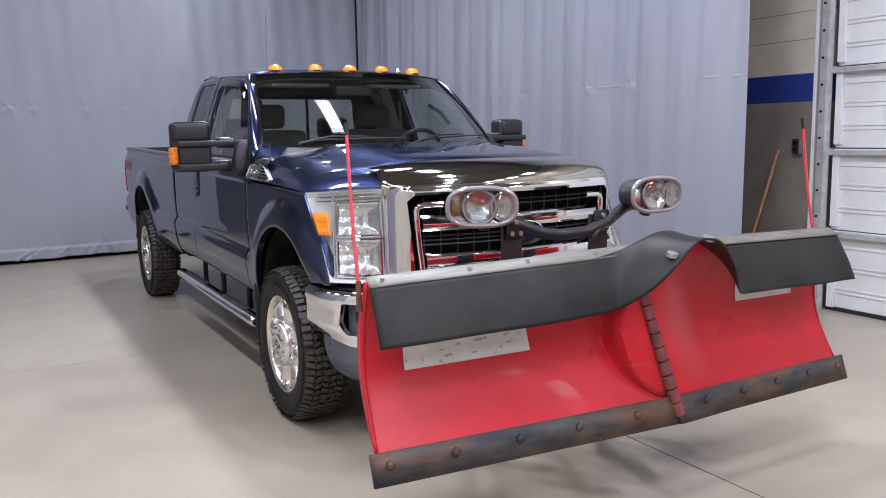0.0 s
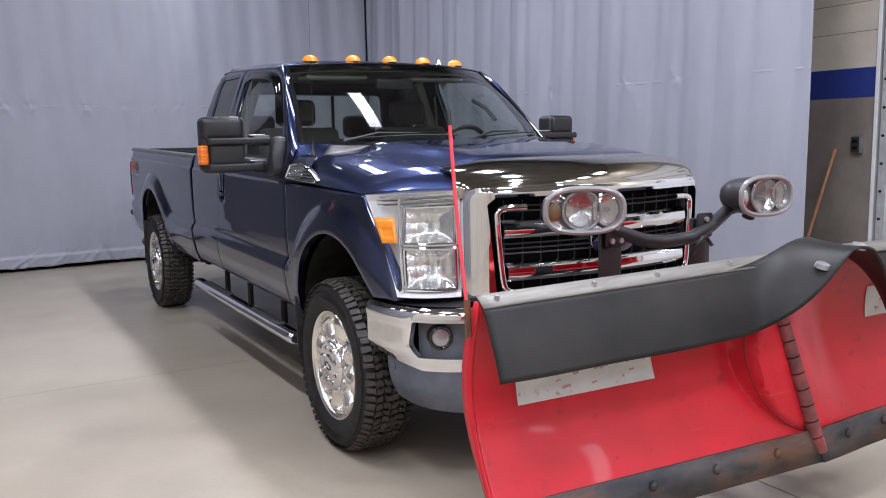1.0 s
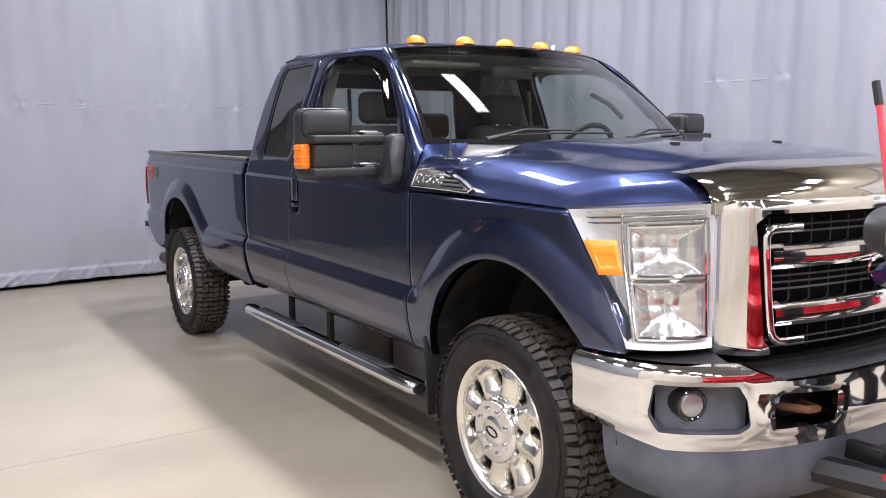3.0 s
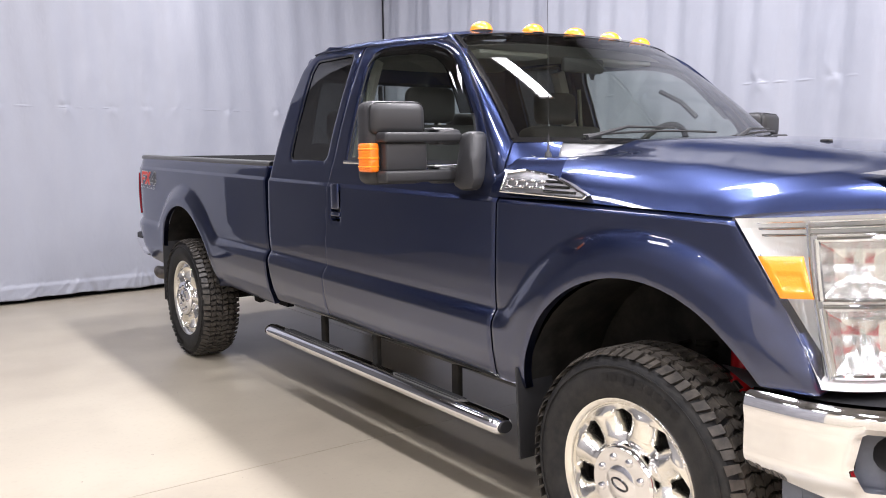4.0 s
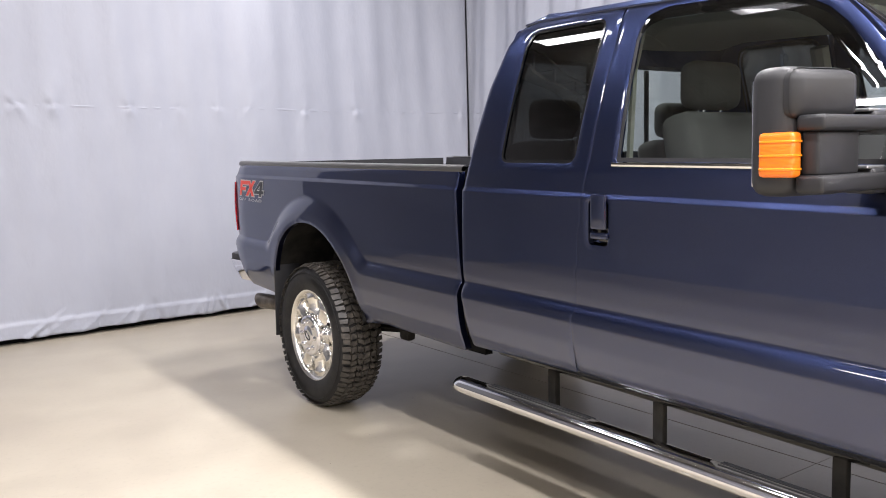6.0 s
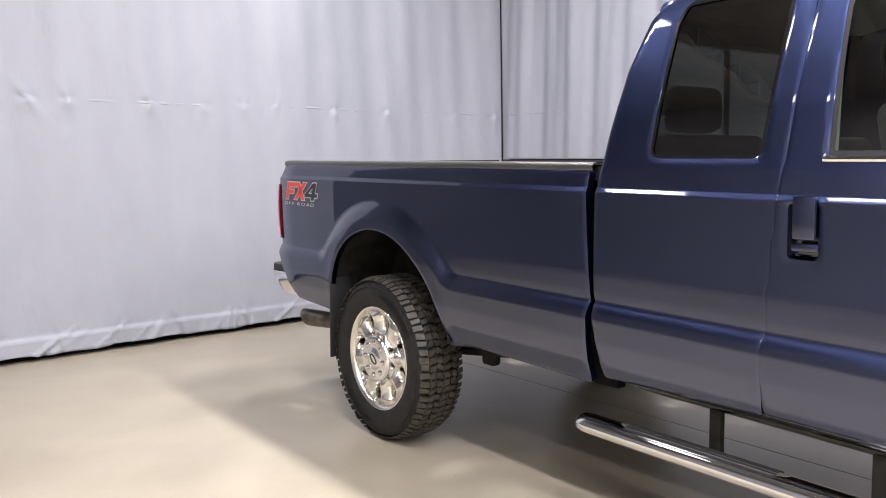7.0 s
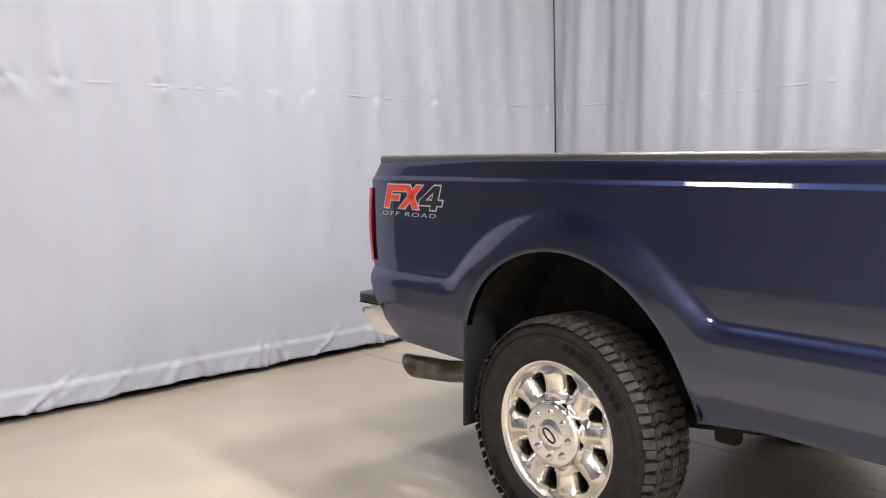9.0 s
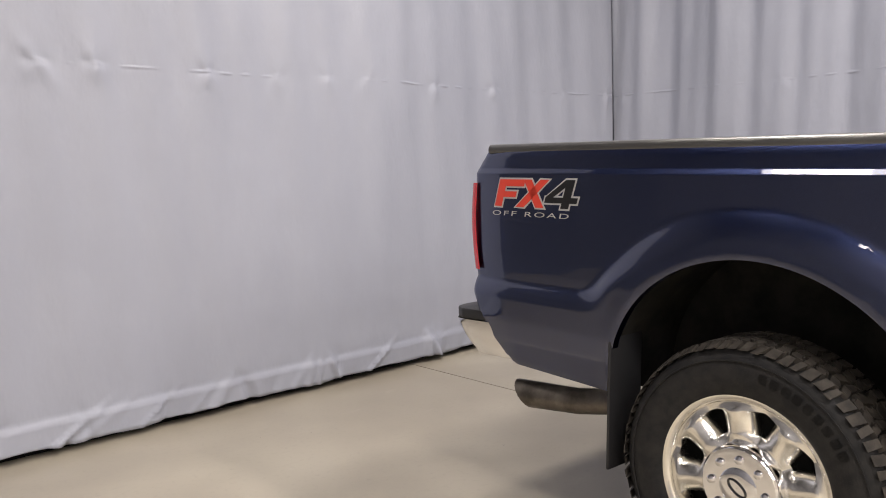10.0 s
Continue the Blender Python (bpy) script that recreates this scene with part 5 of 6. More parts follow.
for i, r in enumerate(radii):
    q = min(1.0, abs((r - (R1 + R2) / 2) / ((R2 - R1) / 2)))
    half = (0.088 + 0.085 * (r - R1) / (R2 - R1)) * (max(0.0, 1 - q ** 8)) ** 0.28 if R1 < r < R2 else 0.0
    for sct in range(8):
        for k in range(NA):
            a = -1 + 2 * k / NA
            full = math.pi / 8
            w = max(half, 0.02)
            ang = a / 0.5 * w if abs(a) <= 0.5 else math.copysign(w + (abs(a) - 0.5) / 0.5 * (full - w), a)
            th = sct * math.pi / 4 + ang + math.pi / 8
            crown = math.cos((1 - abs(a)) * math.pi / 2 * 1.0)
            depth = -0.104 + 0.012 * smooth01(0.10, 0.16, r) - 0.014 * smooth01(0.19, 0.25, r)
            depth += -0.026 * smooth01(0.45, 1.0, abs(a)) * smooth01(0.11, 0.15, r) * smooth01(0.245, 0.22, r)
            depth += 0.012 * smooth01(0.62, 0.5, abs(a)) * smooth01(0.12, 0.14, r)
            vs[i, sct * NA + k] = face.verts.new((depth, r * math.cos(th), r * math.sin(th)))
tot = 8 * NA
for i in range(len(radii) - 1):
    for k in range(tot):
        a = -1 + 2 * ((k % NA) + 0.5) / NA
        if R1 < radii[i] and radii[i + 1] < R2 and abs(a) < 0.5 or (abs(a) < 0.5 and R1 < (radii[i] + radii[i + 1]) / 2 < R2):
            continue
        q = (k + 1) % tot
        face.faces.new((vs[i, k], vs[i, q], vs[i + 1, q], vs[i + 1, k]))
for v in [v for v in face.verts if not v.link_faces]:
    face.verts.remove(v)
hole_edges = [e for e in face.edges if len(e.link_faces) == 1 and all(0.098 < math.hypot(v.co.y, v.co.z) < 0.248 for v in e.verts)]
ex = bmesh.ops.extrude_edge_only(face, edges=hole_edges)
bmesh.ops.translate(face, vec=(0.045, 0, 0), verts=[v for v in ex["geom"] if isinstance(v, bmesh.types.BMVert)])
bmesh.ops.recalc_face_normals(face, faces=face.faces)
part("spokes", face, M_ALU, wheel, "eight broad polished spokes", smooth=48)
cap_prof = [(0.128, -0.085), (0.127, -0.122), (0.124, -0.136), (0.117, -0.144), (0.104, -0.146), (0.060, -0.145), (0.055, -0.149), (0.03, -0.151), (0.001, -0.151)]
part("centre_cap", lathe(cap_prof, 48), M_CHROME, wheel, "chrome centre cap")
part("cap_emblem", tube([(-0.152, 0.033 * math.cos(a), 0.016 * math.sin(a)) for a in np.linspace(0, 6.2832, 25)], 0.0035, 6, caps=False), M_BLACKGLOSS, wheel, "plain dark oval emblem")
for k in range(8):
    a = 2 * math.pi * k / 8 + 0.2
    c = (0.086 * math.cos(a), 0.086 * math.sin(a))
    part("lug_nut", tube([(-0.140, *c), (-0.153, *c), (-0.158, *c)], [0.0145, 0.0125, 0.006], 10), M_CHROME, wheel)
# near-black disc added behind the spokes so their holes look shaded
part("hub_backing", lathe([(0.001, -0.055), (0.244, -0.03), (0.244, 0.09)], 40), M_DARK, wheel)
for x, y, k, rz, turn in ((-0.8145, 4.093, 0.96, 0, 37), (0.839, 0.005, 0.945, 180, 0), (0.8145, 4.093, 0.96, 180, 37)):
    copy_thing(wheel, pose(x, y, HUB_R * k - 0.003, 0, 0, rz) @ pose(0, 0, 0, turn) @ Matrix.Diagonal((k * 0.93, k, k, 1)))
wheel.matrix_basis = pose(-0.839, 0.005, HUB_R * 0.945 - 0.002, 12) @ Matrix.Diagonal((0.945 * 0.93, 0.945, 0.945, 1))

# ---- underbody ----
fr = bmesh.new()
for s in (-1, 1):
    box(min(s * 0.42, s * 0.50), max(s * 0.42, s * 0.50), -0.7, 5.1, 0.50, 0.66, 0.008, bm=fr)
for y in (0.6, 1.9, 3.1, 4.9):
    box(-0.45, 0.45, y - 0.05, y + 0.05, 0.52, 0.62, bm=fr)
part("chassis_frame", fr, M_CHASSIS, truck, "black ladder frame", smooth=30)
part("front_axle", tube([(-0.80, 0, HUB_R), (-0.3, 0, HUB_R), (-0.15, 0, HUB_R - 0.02), (0.3, 0, HUB_R), (0.80, 0, HUB_R)], [0.06, 0.05, 0.12, 0.05, 0.06], 12), M_CHASSIS, truck)
part("rear_axle", tube([(-0.80, WB, HUB_R), (-0.25, WB, HUB_R), (0, WB, HUB_R), (0.25, WB, HUB_R), (0.80, WB, HUB_R)], [0.06, 0.06, 0.16, 0.06, 0.06], 12), M_CHASSIS, truck)
part("drive_shaft", tube([(0, 1.2, 0.5), (0, WB - 0.2, 0.44)], 0.05, 10), M_CHASSIS, truck)
part("fuel_tank", box(0.05, 0.40, 1.4, 3.0, 0.36, 0.55, 0.03), M_CHASSIS, truck)
part("exhaust_pipe", tube([(-0.3, 1.0, 0.46), (-0.36, 2.9, 0.47), (-0.42, 3.4, 0.60), (-0.45, 4.2, 0.62), (-0.70, 4.56, 0.52)], 0.04, 10), M_CHASSIS, truck)
for s in (-1, 1):
    part("leaf_spring", tube([(s * 0.56, 3.32, 0.52), (s * 0.56, 3.7, 0.47), (s * 0.56, WB, 0.42), (s * 0.56, 4.4, 0.48), (s * 0.56, 4.75, 0.58)], 0.032, 6), M_CHASSIS, truck)
    part("spring_hanger", box(min(s * 0.54, s * 0.60), max(s * 0.54, s * 0.60), 3.57, 3.66, 0.41, 0.58, 0.02), M_CHASSIS, truck)
    part("coil_spring", tube([(s * (0.56 + 0.06 * math.cos(k * 0.7)), 0.06 + 0.06 * math.sin(k * 0.7), 0.50 + 0.0042 * k) for k in range(72)], 0.011, 6), M_CHASSIS, truck)
    part("shock_absorber", tube([(s * 0.62, -0.16, 0.42), (s * 0.60, -0.14, 0.66), (s * 0.58, -0.12, 0.66), (s * 0.55, -0.10, 0.98)], [0.02, 0.02, 0.032, 0.032], 10), M_REDLENS, truck, "red shock absorber")
for s in (-1, 1):
    for ya, yb in ((-0.55, 0.56), (3.48, 4.66)):
        part("inner_fender", box(min(s * 0.515, s * 0.53), max(s * 0.515, s * 0.53), ya, yb, 0.46, 1.14), M_CHASSIS, truck, smooth=0)
floorpan = box(-0.84, 0.84, 0.62, 2.56, 0.62, 0.70)
box(-0.84, 0.84, 0.58, 0.64, 0.62, 1.40, bm=floorpan)
part("cab_floor", floorpan, M_CHASSIS, truck, smooth=0)
part("engine_bay", box(-0.52, 0.52, -0.66, 0.58, 0.60, 1.20), M_CHASSIS, truck, smooth=0)
part("headliner", grid(20, 10, lambda u, v: (lambda p: (p[0] * 0.97, p[1] + 0.03 - 0.06 * v, p[2] - 0.045))(roof_pt(0.03 + 0.94 * u, v))), M_HEADLINER, truck, "light headliner")

# ---- cab interior ----
dash = grid(30, 10, lambda u, v: (-0.80 + 1.6 * u, 0.50 + 0.52 * v - 0.06 * math.cos((2 * u - 1) * 1.57) * (1 - v), 1.385 + 0.055 * math.sin(math.pi * min(1, v * 1.2)) - 0.16 * max(0, v - 0.8) / 0.2))
part("dashboard", dash, M_DASH, truck, "grey dashboard")
part("instrument_hood", box(0.22, 0.62, 0.80, 1.0, 1.38, 1.475, 0.035, 3), M_DASH, truck)
wheel_c = Vector((0.42, 1.05, 1.39))
tilt = Matrix.Rotation(radians(-62), 3, "X")
ring = [wheel_c + tilt @ Vector((0.19 * math.cos(a), 0.19 * math.sin(a), 0)) for a in np.linspace(0, 6.2832, 33)]
sw = part("steering_wheel", tube(ring, 0.015, 8, caps=False), M_BLACK, truck, "black steering wheel")
part("steering_hub", tube([wheel_c + tilt @ Vector((-0.18, 0, 0)), wheel_c + tilt @ Vector((0, 0, 0.01)), wheel_c + tilt @ Vector((0.18, 0, 0))], [0.02, 0.06, 0.02], 8), M_BLACK, sw)


def car_seat(x, y, w, z_top, head):
    st = part("seat", box(x - w / 2, x + w / 2, y - 0.5, y + 0.02, 0.98, 1.16, 0.05, 3), M_SEAT, truck, "dark grey cloth seat")
    bk = box(x - w / 2, x + w / 2, -0.06, 0.09, 0.0, z_top - 1.1, 0.05, 3)
    bk.transform(Matrix.Translation((0, y, 1.1)) @ Matrix.Rotation(radians(-10), 4, "X"))
    part("seat_back", bk, M_SEAT, st)
    yy = y + 0.13
    if head:
        part("headrest", box(x - 0.135, x + 0.135, yy - 0.045, yy + 0.06, z_top + 0.005, z_top + 0.185, 0.045, 3), M_SEAT, st)
        for k in (-0.05, 0.05):
            part("headrest_post", tube([(x + k, yy, z_top - 0.03), (x + k, yy, z_top + 0.03)], 0.006, 6), M_CHROME, st)


for x in (-0.42, 0.42):
    car_seat(x, 1.62, 0.54, 1.58, True)
part("centre_console", box(-0.14, 0.14, 1.05, 1.66, 0.9, 1.22, 0.03), M_DASH, truck)
for x in (-0.42, 0.42):
    car_seat(x, 2.44, 0.62, 1.50, True)
part("rear_view_mirror", box(-0.13, 0.13, 1.12, 1.15, 1.80, 1.87, 0.015), M_BLACK, truck, "black rear-view mirror")
for s in (-1, 1):
    part("sun_visor", box(min(s * 0.15, s * 0.55), max(s * 0.15, s * 0.55), 1.20, 1.36, 1.868, 1.888, 0.008), M_HEADLINER, truck)
    part("door_trim", box(min(s * 0.80, s * 0.83), max(s * 0.80, s * 0.83), 0.72, 1.92, 0.75, 1.38, 0.01), M_DASH, truck)
    part("pillar_trim_inner", tube([(s * 0.79, 1.94, 1.36), (s * 0.615, 1.94, 1.90)], 0.04, 8), M_HEADLINER, truck)
    part("seat_belt", tube([(s * 0.71, 1.86, 1.80), (s * 0.74, 1.86, 1.40)], 0.012, 5), M_DASH, truck)
part("grab_handle", tube([(0.68, 1.02, 1.60), (0.66, 1.10, 1.68), (0.62, 1.2, 1.74)], 0.013, 6), M_BLACK, truck)

# ---- bed side decal ----
M_DECRED = mat("red_decal", (0.7, 0.06, 0.035), 0.4)
M_DECSIL = mat("silver_decal", (0.55, 0.55, 0.56), 0.35, 0.3)
M_DECBLK = mat("black_decal", (0.012, 0.012, 0.013), 0.35)
DY, DZ0 = 5.078, 1.147
decal = None


def decal_piece(name, pts, m, lift, parent=None):
    """A flat sticker piece in (along, up) on the passenger bed side; along runs forward."""
    bm = bmesh.new()
    vv = []
    for a, b in pts:
        y, z = DY - a, DZ0 + b
        vv.append(bm.verts.new((-(side_x(y, z, True) + lift), y, z + rake(y))))
    bm.faces.new(vv)
    bmesh.ops.triangulate(bm, faces=bm.faces)
    return part(name, bm, m, parent or truck, smooth=0)


def slant(pts, k=0.28):
    return [(1.61 * (a + k * b), 1.33 * b) for a, b in pts]


F_STEM, F_MID, F_TOP = [[(a, c), (b, c), (b, d), (a, d)] for a, b, c, d in ((0.0, 0.024, 0, 0.075), (0.023, 0.062, 0.026, 0.042), (0.023, 0.080, 0.056, 0.075))]
X1 = [(0.068, 0), (0.094, 0), (0.150, 0.075), (0.124, 0.075)]
X2 = [(0.128, 0), (0.152, 0), (0.098, 0.075), (0.074, 0.075)]
X4A, X4B, X4C = [(0.199, 0), (0.221, 0), (0.221, 0.075), (0.199, 0.075)], [(0.150, 0.014), (0.240, 0.014), (0.240, 0.029), (0.150, 0.029)], [(0.150, 0.029), (0.172, 0.029), (0.220, 0.0748), (0.196, 0.0748)]


def outset(pts, d):
    """A closed outline pushed out by d on every side."""
    out = []
    area = sum(p[0] * q[1] - q[0] * p[1] for p, q in zip(pts, pts[1:] + pts[:1]))
    for i, p in enumerate(pts):
        e0 = Vector((p[0] - pts[i - 1][0], p[1] - pts[i - 1][1])).normalized()
        q = pts[(i + 1) % len(pts)]
        e1 = Vector((q[0] - p[0], q[1] - p[1])).normalized()
        n0, n1 = Vector((e0.y, -e0.x)), Vector((e1.y, -e1.x))
        m_ = (n0 + n1) / max(0.35, 1 + n0.dot(n1))
        k = d if area > 0 else -d
        out.append((p[0] + m_.x * k, p[1] + m_.y * k))
    return out


base = decal_piece("decal", outset(slant(F_STEM), 0.006), M_DECSIL, 0.0016)
for sh in (F_MID, F_TOP, X1, X2, X4A, X4B, X4C):
    decal_piece("decal_outline", outset(slant(sh), 0.006), M_DECSIL, 0.0016, base)
tagged(base, "red, black and silver off-road sticker")
for sh, m in ((X4A, M_DECBLK), (X4B, M_DECBLK), (X4C, M_DECBLK), (F_STEM, M_DECRED), (F_MID, M_DECRED), (F_TOP, M_DECRED), (X1, M_DECRED), (X2, M_DECRED)):
    decal_piece("decal_shape", slant(sh), m, 0.0028 if m is M_DECBLK else 0.0034, base)
tx = bpy.data.curves.new("decal_text", "FONT")
tx.body, tx.size, tx.align_x = "OFF ROAD", 0.028, "LEFT"
tx.space_character = 1.25
tob = new("decal_text", tx)
bpy.context.view_layer.update()
dg = bpy.context.evaluated_depsgraph_get()
tme = bpy.data.meshes.new_from_object(tob.evaluated_get(dg))
bpy.data.objects.remove(tob)
wd = max(v.co.x for v in tme.vertices)
for v in tme.vertices:
    a, b = v.co.x / wd * 0.375 - 0.01, -0.034 + v.co.y * 0.9
    y, z = DY - a - 0.28 * b, DZ0 + b
    v.co = (-(side_x(y, z, True) + 0.002), y, z + rake(y))
tme.materials.clear()
part("decal_text", tme, M_DECSIL, base, "small silver lettering")

# ---- snow plow ----
M_PLOWRED = mat("red_powder_coat", (0.6, 0.014, 0.026), 0.32, 0, 0.03, 0.32)
vary(M_PLOWRED, (0.48, 0.012, 0.022), (0.64, 0.016, 0.030), 2.5, 0.3, 0.7, 6, c3=(0.22, 0.02, 0.02), scale3=14, amount3=0.75, lo3=0.61, hi3=0.73)
scratches(M_PLOWRED, (0.3, 0.02, 0.03), (14, 14, 0.9), 7, 0.62, 0.75, 0.25)
scratches(M_PLOWRED, (0.75, 0.16, 0.16), (1.0, 1.0, 14), 3, 0.66, 0.76, 0.2)
scratches(M_PLOWRED, (0.06, 0.02, 0.02), (1, 1, 1), 70, 0.72, 0.76, 0.8)
M_RUBBER = mat("black_rubber_sheet", (0.018, 0.018, 0.019), 0.46, spec=0.26)
vary(M_RUBBER, (0.010, 0.010, 0.0105), (0.022, 0.021, 0.019), 3, c3=(0.04, 0.036, 0.031), scale3=1.6, amount3=0.3)
rough_vary(M_RUBBER, 0.38, 0.55, 2.5)
bump(M_RUBBER, 180, 0.12, 0.003)
M_EDGE = mat("worn_cutting_edge", (0.1, 0.09, 0.085), 0.6, 0.5)
vary(M_EDGE, (0.035, 0.036, 0.042), (0.09, 0.082, 0.078), 6, stretch=(1, 1, 3), c3=(0.2, 0.09, 0.045), scale3=3.5, amount3=0.65, lo3=0.5, hi3=0.66)
M_STRIPALU = mat("brushed_aluminium_strip", (0.22, 0.21, 0.185), 0.5, 0.5)
vary(M_STRIPALU, (0.17, 0.16, 0.14), (0.27, 0.26, 0.235), 9, stretch=(0.4, 3, 3))
M_LABEL = mat("worn_white_label", (0.68, 0.68, 0.68), 0.45)
vary(M_LABEL, (0.6, 0.6, 0.6), (0.74, 0.74, 0.74), 8, c3=(0.35, 0.2, 0.2), scale3=22, amount3=0.8, lo3=0.62, hi3=0.68)
M_SCUFF = mat("faded_pink_ink", (0.5, 0.3, 0.3), 0.6)
M_CREASE = mat("dark_red_crease", (0.16, 0.02, 0.022), 0.6)
M_KNUCKLE = mat("worn_red_brown_steel", (0.22, 0.05, 0.05), 0.55, 0.2)
vary(M_KNUCKLE, (0.13, 0.045, 0.045), (0.3, 0.07, 0.07), 16)
M_FLAG = mat("red_marker_rod", (0.75, 0.07, 0.09), 0.4)

plow = thing("snow_plow", "red steel V snow plow with black rubber flap, raised", "snow plow", at=(0, -1.7, 0))
HINGE = Vector((0.055, -1.722, 0))
TIPS = {-1: Vector((-1.160, -1.594, 0)), 1: Vector((1.155, -1.675, 0))}
FEET = {-1: Vector((-1.196, -1.728, 0)), 1: Vector((1.110, -1.775, 0))}
HINGE_FOOT, HINGE_TOP = Vector((0.052, -1.805, 0)), Vector((-0.085, -1.690, 0))
ZB, ZT = 0.43, 1.015


def rise(s, u):
    """The top line climbs from both tips to the hinge."""
    return (-0.018 if s < 0 else -0.007) * (1 - u) + 0.023 * u


def ahead_of(s):
    """The level way that a wing's face looks."""
    n = Vector((0, 0, 1)).cross(HINGE - TIPS[s]).normalized()
    return -n if n.y > 0 else n


def wing_pt(s, u, v, off=0.0):
    """Point on a wing's face: u from the tip to the hinge, v from the foot to the top, off along the wing's front."""
    tip, hub = FEET[s].lerp(TIPS[s], v), HINGE_FOOT.lerp(HINGE_TOP, v)
    e = math.hypot((1 - u) * 1.2 / 0.17, (v - 0.40) / 0.37)
    k = smooth01(1.15, 0.87, e) if s < 0 else 0.8 * smooth01(0.70, 0.97, u)
    curl = -0.095 * math.sin(math.pi * min(1, v * 1.03)) * (1 - k) + 0.010 * k + 0.012 * v
    return tip.lerp(hub, u) + ahead_of(s) * (curl + off) + Vector((0, 0, ZB + (ZT - ZB) * v + rise(s, u) * v))


def brow_pt(s, u, off=0.0):
    """Point along the top line that carries the clamp strip and the flap."""
    return TIPS[s].lerp(HINGE, u) + ahead_of(s) * (0.012 + off) + Vector((0, 0, ZT + rise(s, u)))


for s in (-1, 1):
    face = grid(120, 64, lambda u, v: wing_pt(s, u * 0.992, v))
    wing = part("plow_wing", face, M_PLOWRED, plow, "concave red plow wing with scratches", smooth=35)
    sol = wing.modifiers.new("thickness", "SOLIDIFY")
    sol.thickness, sol.offset = 0.006, 0.0
    # thin dark red line drawn along the crease round the hinge plate
    seam = [wing_pt(s, 1 - 0.17 / 1.2 * math.cos(a), 0.40 + 0.37 * math.sin(a), 0.004) for a in np.linspace(-1.45, 1.45, 26)]
    if s < 0:
        part("weld_seam", tube(seam, 0.0035, 6), M_CREASE, wing, "thin dark red line along the crease round the hinge plate")
    # end rib
    n = 14
    rib = bmesh.new()
    fr_ = [rib.verts.new(wing_pt(s, -0.002, k / n, 0.006)) for k in range(n + 1)]
    bk_ = [rib.verts.new(wing_pt(s, -0.002, k / n, -0.020 - 0.032 * math.sin(math.pi * k / n) ** 0.7)) for k in range(n + 1)]
    for k in range(n):
        rib.faces.new((fr_[k], fr_[k + 1], bk_[k + 1], bk_[k]))
    rb_ = part("end_rib", rib, M_PLOWRED, wing, "red end rib")
    sol = rb_.modifiers.new("thickness", "SOLIDIFY")
    sol.thickness, sol.offset = 0.008, 0.0
    back = bmesh.new()
    for v in (0.05, 0.35, 0.64, 0.90):
        tube([wing_pt(s, u, v, -0.05) for u in np.linspace(0.01, 0.95, 8)], 0.03, 4, back)
    for u in (0.12, 0.4, 0.68, 0.93):
        tube([wing_pt(s, u, v, -0.05) for v in np.linspace(0.04, 0.92, 6)], 0.022, 4, back)
    part("back_ribs", back, M_PLOWRED, wing, "red stiffening ribs")
    # cutting edge
    def edge_pt(u, v):
        p = wing_pt(s, -0.028 + u * 1.028, 0.0, 0.014)
        return (p.x, p.y - 0.034 * (1 - v), ZB - 0.088 + 0.105 * v)
    ce = part("cutting_edge", grid(30, 3, edge_pt), M_EDGE, wing, "worn rusty steel cutting edge")
    sol = ce.modifiers.new("thickness", "SOLIDIFY")
    sol.thickness, sol.offset = 0.014, 0.0
    for u in (0.05, 0.24, 0.44, 0.64, 0.85):
        p = Vector(edge_pt(u, 0.62))
        part("edge_bolt", tube([p + Vector((0, 0.01, 0)), p + Vector((0, -0.014, 0)), p + Vector((0, -0.022, 0))], [0.017, 0.017, 0.008], 8), M_EDGE, ce)
    # white label plate under the flap, with unreadable red marks
    ua, ub, va, vb = (0.125, 0.562, 0.418, 0.65) if s < 0 else (0.148, 0.475, 0.525, 0.73)
    lb = part("label_plate", grid(24, 10, lambda u, v: wing_pt(s, ua + (ub - ua) * u, va + (vb - va) * v, 0.006)), M_LABEL, wing, "worn white label with faded red bars")
    rr2 = random.Random(4 + s)
    for k in range(9):
        u0 = ua + (ub - ua) * rr2.uniform(0.08, 0.9)
        v0 = va + (vb - va) * rr2.uniform(0.15, 0.5)
        du_, dv_ = rr2.uniform(0.008, 0.03), rr2.uniform(0.006, 0.014)
        part("label_mark", grid(4, 3, lambda u, v: wing_pt(s, u0 + du_ * u, v0 + dv_ * v + 0.01 * u * rr2.random(), 0.0075)), M_SCUFF, lb)
    # aluminium strip along the top
    u_end = 0.89 if s < 0 else 0.80
    st = grid(30, 4, lambda u, v: brow_pt(s, u * u_end - 0.004, -0.006 + 0.046 * v) + Vector((0, 0, 0.020 - 0.030 * v)))
    strip = part("clamp_strip", st, M_STRIPALU, wing, "brushed aluminium clamp strip with rivets")
    sol = strip.modifiers.new("thickness", "SOLIDIFY")
    sol.thickness, sol.offset = 0.004, 1.0
    for u in (0.04, 0.308, 0.50, 0.74):
        p = Vector(brow_pt(s, u * (1 if s < 0 else 0.95), 0.014)) + Vector((0, 0, 0.010))
        part("rivet", tube([p - Vector((0, 0, 0.006)), p + Vector((0, -0.004, 0.007))], [0.009, 0.006], 8), M_GALV, strip)

